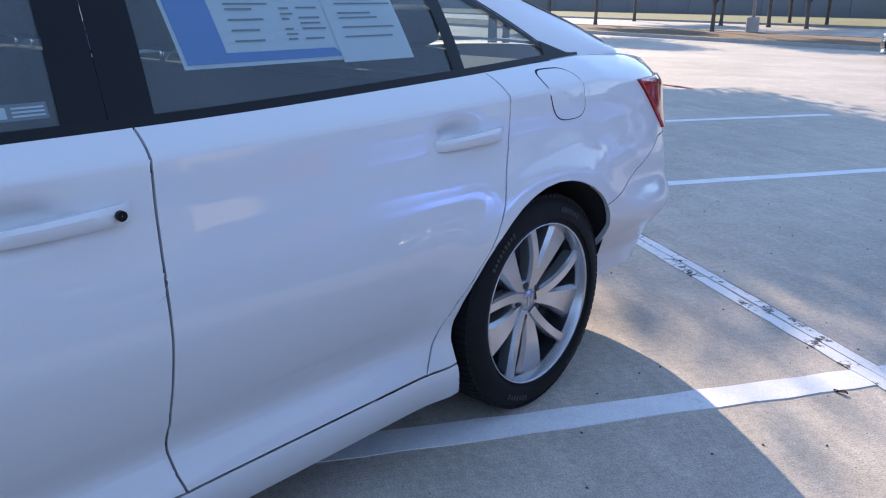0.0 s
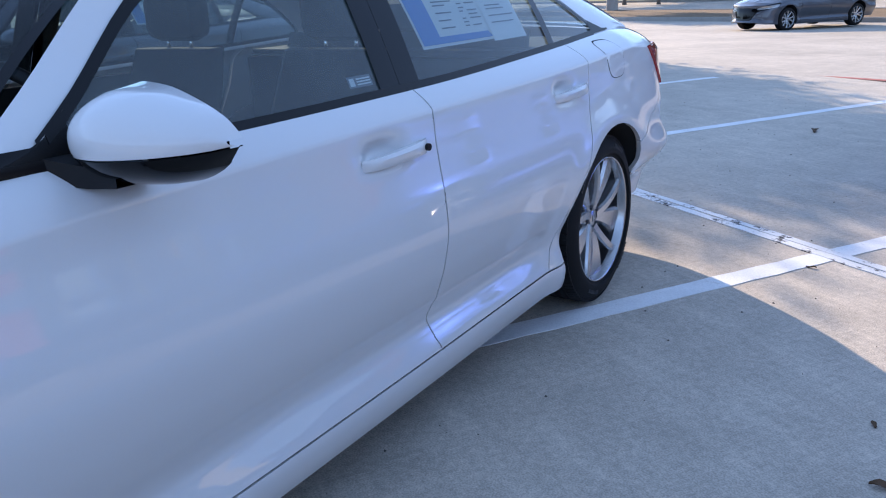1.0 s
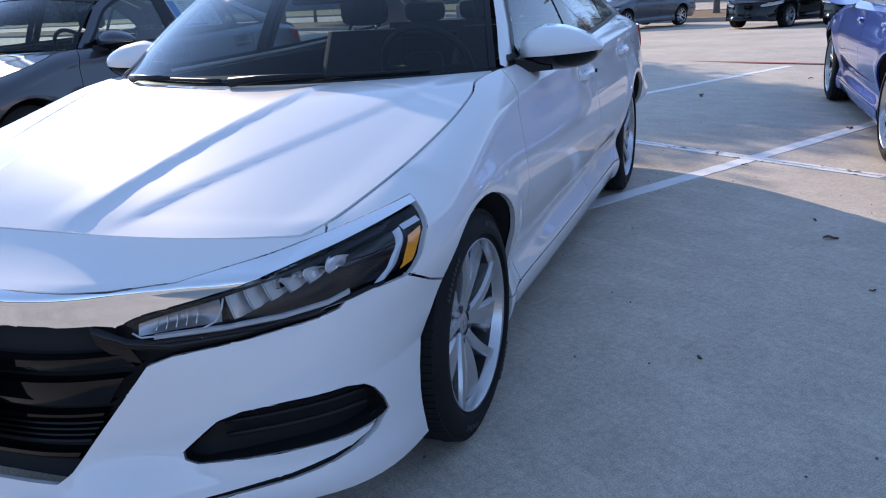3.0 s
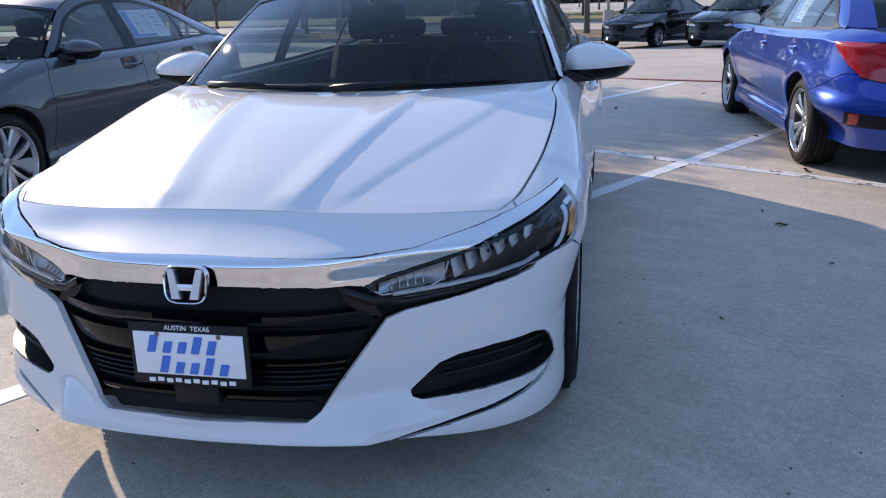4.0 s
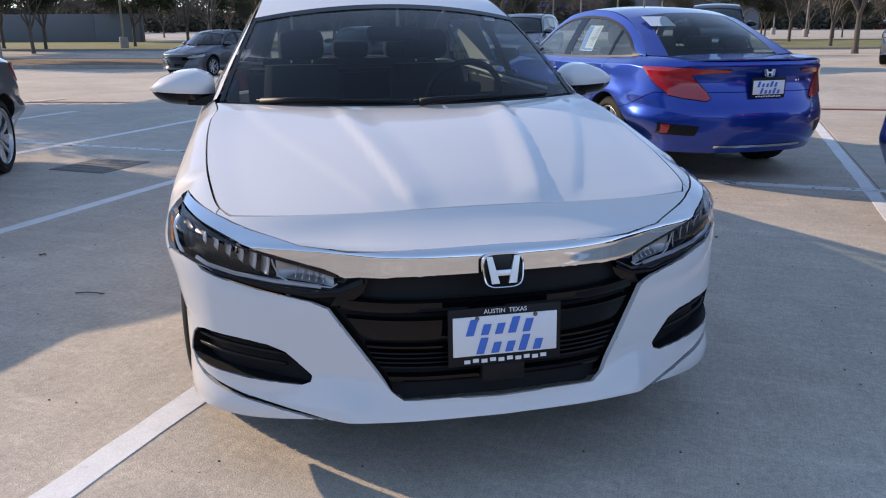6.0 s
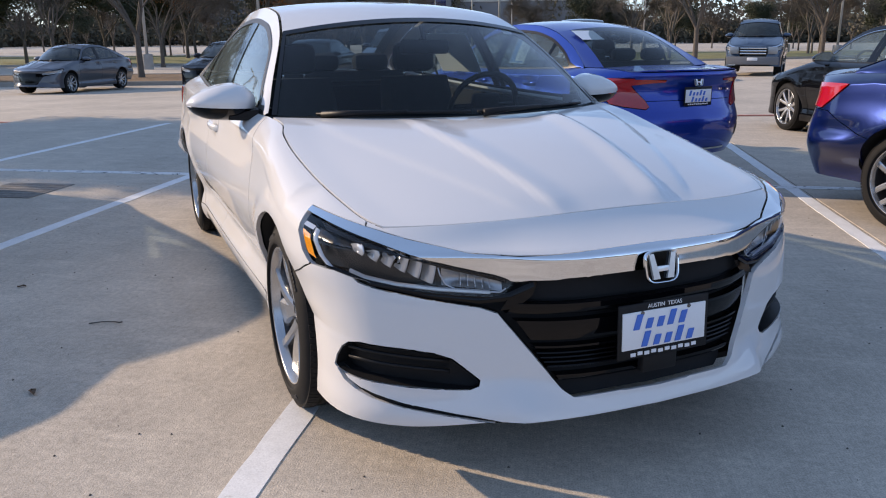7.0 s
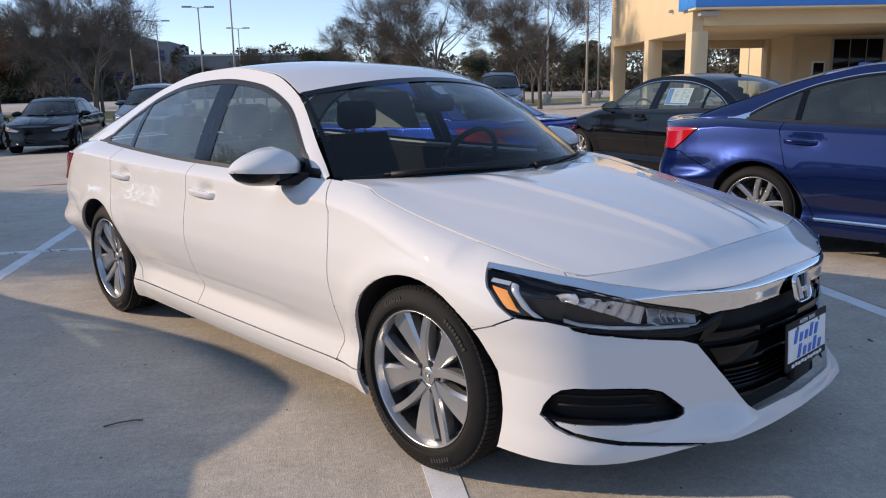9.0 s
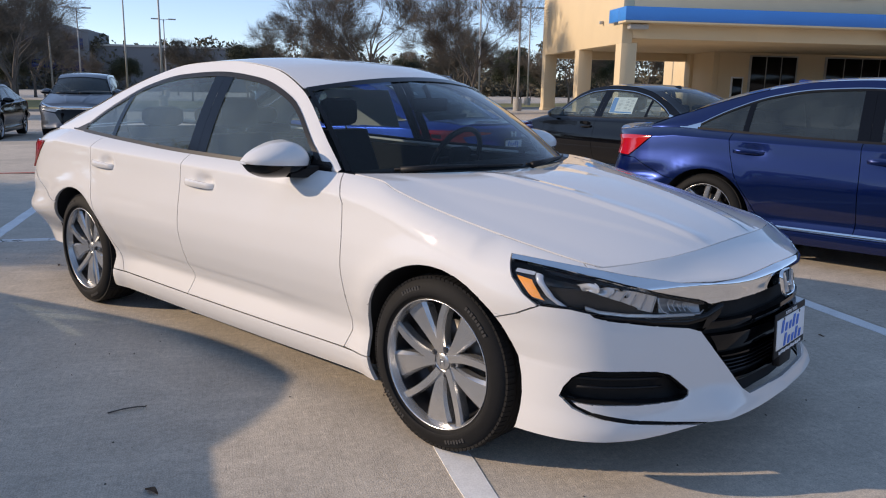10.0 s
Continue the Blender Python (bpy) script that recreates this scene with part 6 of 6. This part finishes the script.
def window_papers(m, shell, s, y0, y1, z0, z1, two=True, label="printed dealer sheets taped inside a rear window"):
    """Two sheets inside the glass: a blue-edged one and a white one, with bars for the print."""
    root = tagged(new("window_sheets"), label, "paper")
    def quad(name, a0, a1, b0, b1, off, mat, lean=0.0):
        bm = bmesh.new()
        n = 6
        grid(bm, [[window_place(shell, s, a0 + (a1 - a0) * i / n + lean * j / n, b0 + (b1 - b0) * j / n, off) for i in range(n + 1)] for j in range(n + 1)])
        part(name, bm, mat, root, shade=0)
    L = y1 - y0
    lean = -.02
    split = y0 + L * .66 if two else y1
    quad("white_sheet", y0, split, z0, z1, -.006, PAPER, lean)
    quad("blue_panel", y0 + .008, y0 + .10, z0 + .008, z1 - .008, -.0045, PAPERBLUE, lean)
    quad("blue_strip", y0 + .10, split - .008, z0 + .008, z0 + .026, -.0045, PAPERBLUE, lean)
    if two:
        quad("second_sheet", split - .015, y1, z0 - .006, z1, -.003, PAPER, lean)
    rn = random.Random(3)
    for col0, col1, off in ((y0 + .125, y0 + .235, -.0038), (y0 + .255, split - .11, -.0038), (split - .10, split - .03, -.0038)) + (((split + .01, y1 - .02, -.0012),) if two else ()):
        z = z0 + .045
        while z < z1 - .02:
            quad("print_bar", col0, col0 + (col1 - col0) * rn.uniform(.55, 1), z, z + .0035, off, INK, 0.0)
            z += rn.choice((.010, .011, .020))
    root.matrix_world = m
    return root


window_papers(Matrix(), hshell, 1, 1.835, 2.44, 1.050, 1.285)
window_papers(GREY_AT, hshell, 1, 1.80, 2.40, 1.04, 1.27)
cshell = notch_shell(*SMALLER)
window_papers(BLUE_AT, cshell, 1, 1.90, 2.18, 1.03, 1.27, False, "white dealer sheet taped inside a rear window")
window_papers(BLACK_AT, cshell, 1, 1.85, 2.30, 1.04, 1.26, False, "white and blue dealer sheet inside a rear window")


def fuel_flap():
    """The filler flap: a rounded panel a hair proud, its gap's shade painted by a dark sheet beneath."""
    def loop(k):
        pts = []
        for i in range(40):
            a = 2 * math.pi * i / 40
            c, q = math.cos(a), math.sin(a)
            yy, zz = math.copysign(abs(c) ** .55, c), math.copysign(abs(q) ** .55, q)
            pts.append((2.925 + .083 * k * yy - .012 * zz * (yy < 0), .925 + .066 * k * zz))
        return pts
    def sheet_on(name, k, off, mat, parent):
        bm = bmesh.new()
        rows = []
        for q in (0.0, .1, .2, .3, .4, .5, .6, .7, .8, .9, .96, 1.0):
            rows.append([])
            for y, z in loop(k * q if q else .001):
                hit = htree.ray_cast(Vector((2, y, z)), Vector((-1, 0, 0)))[0]
                rows[-1].append(Vector((hit.x + off, y, z)))
            rows[-1].append(rows[-1][0])
        grid(bm, rows)
        bmesh.ops.recalc_face_normals(bm, faces=bm.faces)
        if sum(f.normal.x for f in bm.faces) < 0:
            bmesh.ops.reverse_faces(bm, faces=bm.faces)
        return part(name, bm, mat, parent, shade=60)
    g = sheet_on("filler_gap_shade", 1.04, .0006, VOID, hero)
    sheet_on("filler_flap", 1.0, .0014, WHITE, g)


fuel_flap()


def leaf_litter(x, y, size, turn, k):
    """A dry curled leaf."""
    bm = bmesh.new()
    rows = []
    for i in range(7):
        u = -1 + 2 * i / 6
        w = .38 * (1 - u * u) ** .6 * (1 + .25 * math.sin(5 * u + k))
        rows.append([Vector((u * size, v * w * size, size * (.06 + .22 * v * v + .12 * math.sin(3 * u + k)))) for v in (-1, -.5, 0, .5, 1)])
    grid(bm, rows)
    o = tagged(part("dry_leaf", bm, LEAFLIT, shade=60), "small dry brown leaf lying on the concrete", "leaf", "fallen leaves")
    lo = min(v.co.z for v in o.data.vertices)
    o.matrix_world = Matrix.Translation((x, y, fall(x, y) - lo + .0005)) @ Matrix.Rotation(turn, 4, "Z")


for k, (x, y, sz) in enumerate(((1.55, 3.54, .022), (1.083, 6.755, .06), (2.2, 8.1, .03), (1.9, 2.3, .018), (2.05, 1.35, .016), (1.45, .6, .014), (2.3, 4.9, .035), (3.2, 7.9, .04), (-.62, 3.9, .03), (-1.9, 1.9, .025), (1.62, -.62, .018), (2.7, 2.6, .022), (2.4, 3.45, .04), (1.95, 2.0, .035), (-1.75, .45, .03), (2.9, 9.6, .05))):
    leaf_litter(x, y, sz, k * 1.7, k)
bm = bmesh.new()
tube(bm, [(-1.565, 1.150, .004), (-1.51, 1.128, .011), (-1.455, 1.115, .008), (-1.437, 1.085, .012), (-1.425, 1.105, .006)], .0032, 6)
tagged(part("twig", bm, BARK), "thin bent dry twig lying on the concrete", "twig")

def loose_grit():
    """Small stones and crumbs scattered over the concrete."""
    rn = random.Random(12)
    vs, fs = [], []
    for k in range(2600):
        x, y, s_ = rn.uniform(-4.5, 5), rn.uniform(-4, 10), rn.choice((.002, .003, .003, .004, .007))
        a = rn.uniform(0, 6.28)
        o_ = len(vs)
        for q in range(4):
            vs.append((x + s_ * math.cos(a + q * 1.57) * rn.uniform(.7, 1.3), y + s_ * math.sin(a + q * 1.57) * rn.uniform(.7, 1.3), fall(x, y) - .002))
        vs.append((x, y, fall(x, y) + s_ * .8))
        fs += [(o_ + q, o_ + (q + 1) % 4, o_ + 4) for q in range(4)]
    me = bpy.data.meshes.new("loose_grit")
    me.from_pydata(vs, [], fs)
    tagged(link("loose_grit", me, BARK), "scattered small stones and crumbs on the concrete", "grit", kind="stuff")


loose_grit()

drain = tagged(new("drain_cover"), "dark iron drain cover set in the concrete", "drain")
bm = bmesh.new()
box(bm, 0, 0, .003, .62, .62, .006, .002)
part("cover_plate", bm, IRON, drain)
for k in range(6):
    bm = bmesh.new()
    box(bm, 0, -.24 + .096 * k, .0055, .54, .05, .005, .002)
    part("cover_rib", bm, IRON, drain)
drain.matrix_world = Matrix.Translation((-2.15, 4.95, 0)) @ Matrix.Rotation(radians(-32), 4, "Z")

# sheet in the blue car's rear screen, label in the white car's front window
bm = bmesh.new()
grid(bm, [[cshell.fit(Vector((.50 - .26 * u, 2.62 + .20 * v, 1.352 - .085 * v))) for u in (0, .25, .5, .75, 1)] for v in (0, .5, 1)])
o = tagged(part("window_sheet", bm, PAPER, shade=0), "white dealer sheet inside a rear screen", "paper")
o.matrix_world = BLUE_AT
lab = tagged(new("window_label"), "small printed label inside a front door window", "label")
def label_quad(nm, y0, y1, z0, z1, off, mat):
    bmq = bmesh.new()
    grid(bmq, [[window_place(hshell, 1, y, z, off) for y in (y0, (y0 + y1) / 2, y1)] for z in (z0, z1)])
    part(nm, bmq, mat, lab, shade=0)
label_quad("label_sheet", 1.49, 1.575, .993, 1.018, -.004, INK)
label_quad("label_mark", 1.495, 1.512, .997, 1.014, -.003, PAPER)
for k in range(3):
    label_quad("print_bar", 1.52, 1.57, .998 + .006 * k, 1.001 + .006 * k, -.003, PAPER)

tag = tagged(new("screen_sticker"), "small white sticker inside the head of a windscreen", "sticker")
bm = bmesh.new()
grid(bm, [[Vector((.455 + .055 * u, 1.000 + .012 * u - .050 * v, 1.318 - .006 * u - .034 * v)) for u in (0, .5, 1)] for v in (0, .5, 1)])
part("sticker_sheet", bm, PAPER, tag, shade=0)

# ---- paving slabs ----
for i in range(2):
    for j in range(-2, 0):
        n0, s0 = 2.20 + 10.64 * (i - 1), 4.085 + 10.2 * (j + 1) - (10.2 if j < 0 else 0)
        slab(n0, n0 + 10.64, s0, s0 + 10.2)
for i in range(2):
    n0 = 2.20 + 10.64 * (i - 1)
    slab(n0, n0 + 10.64, 4.085, 9.185)
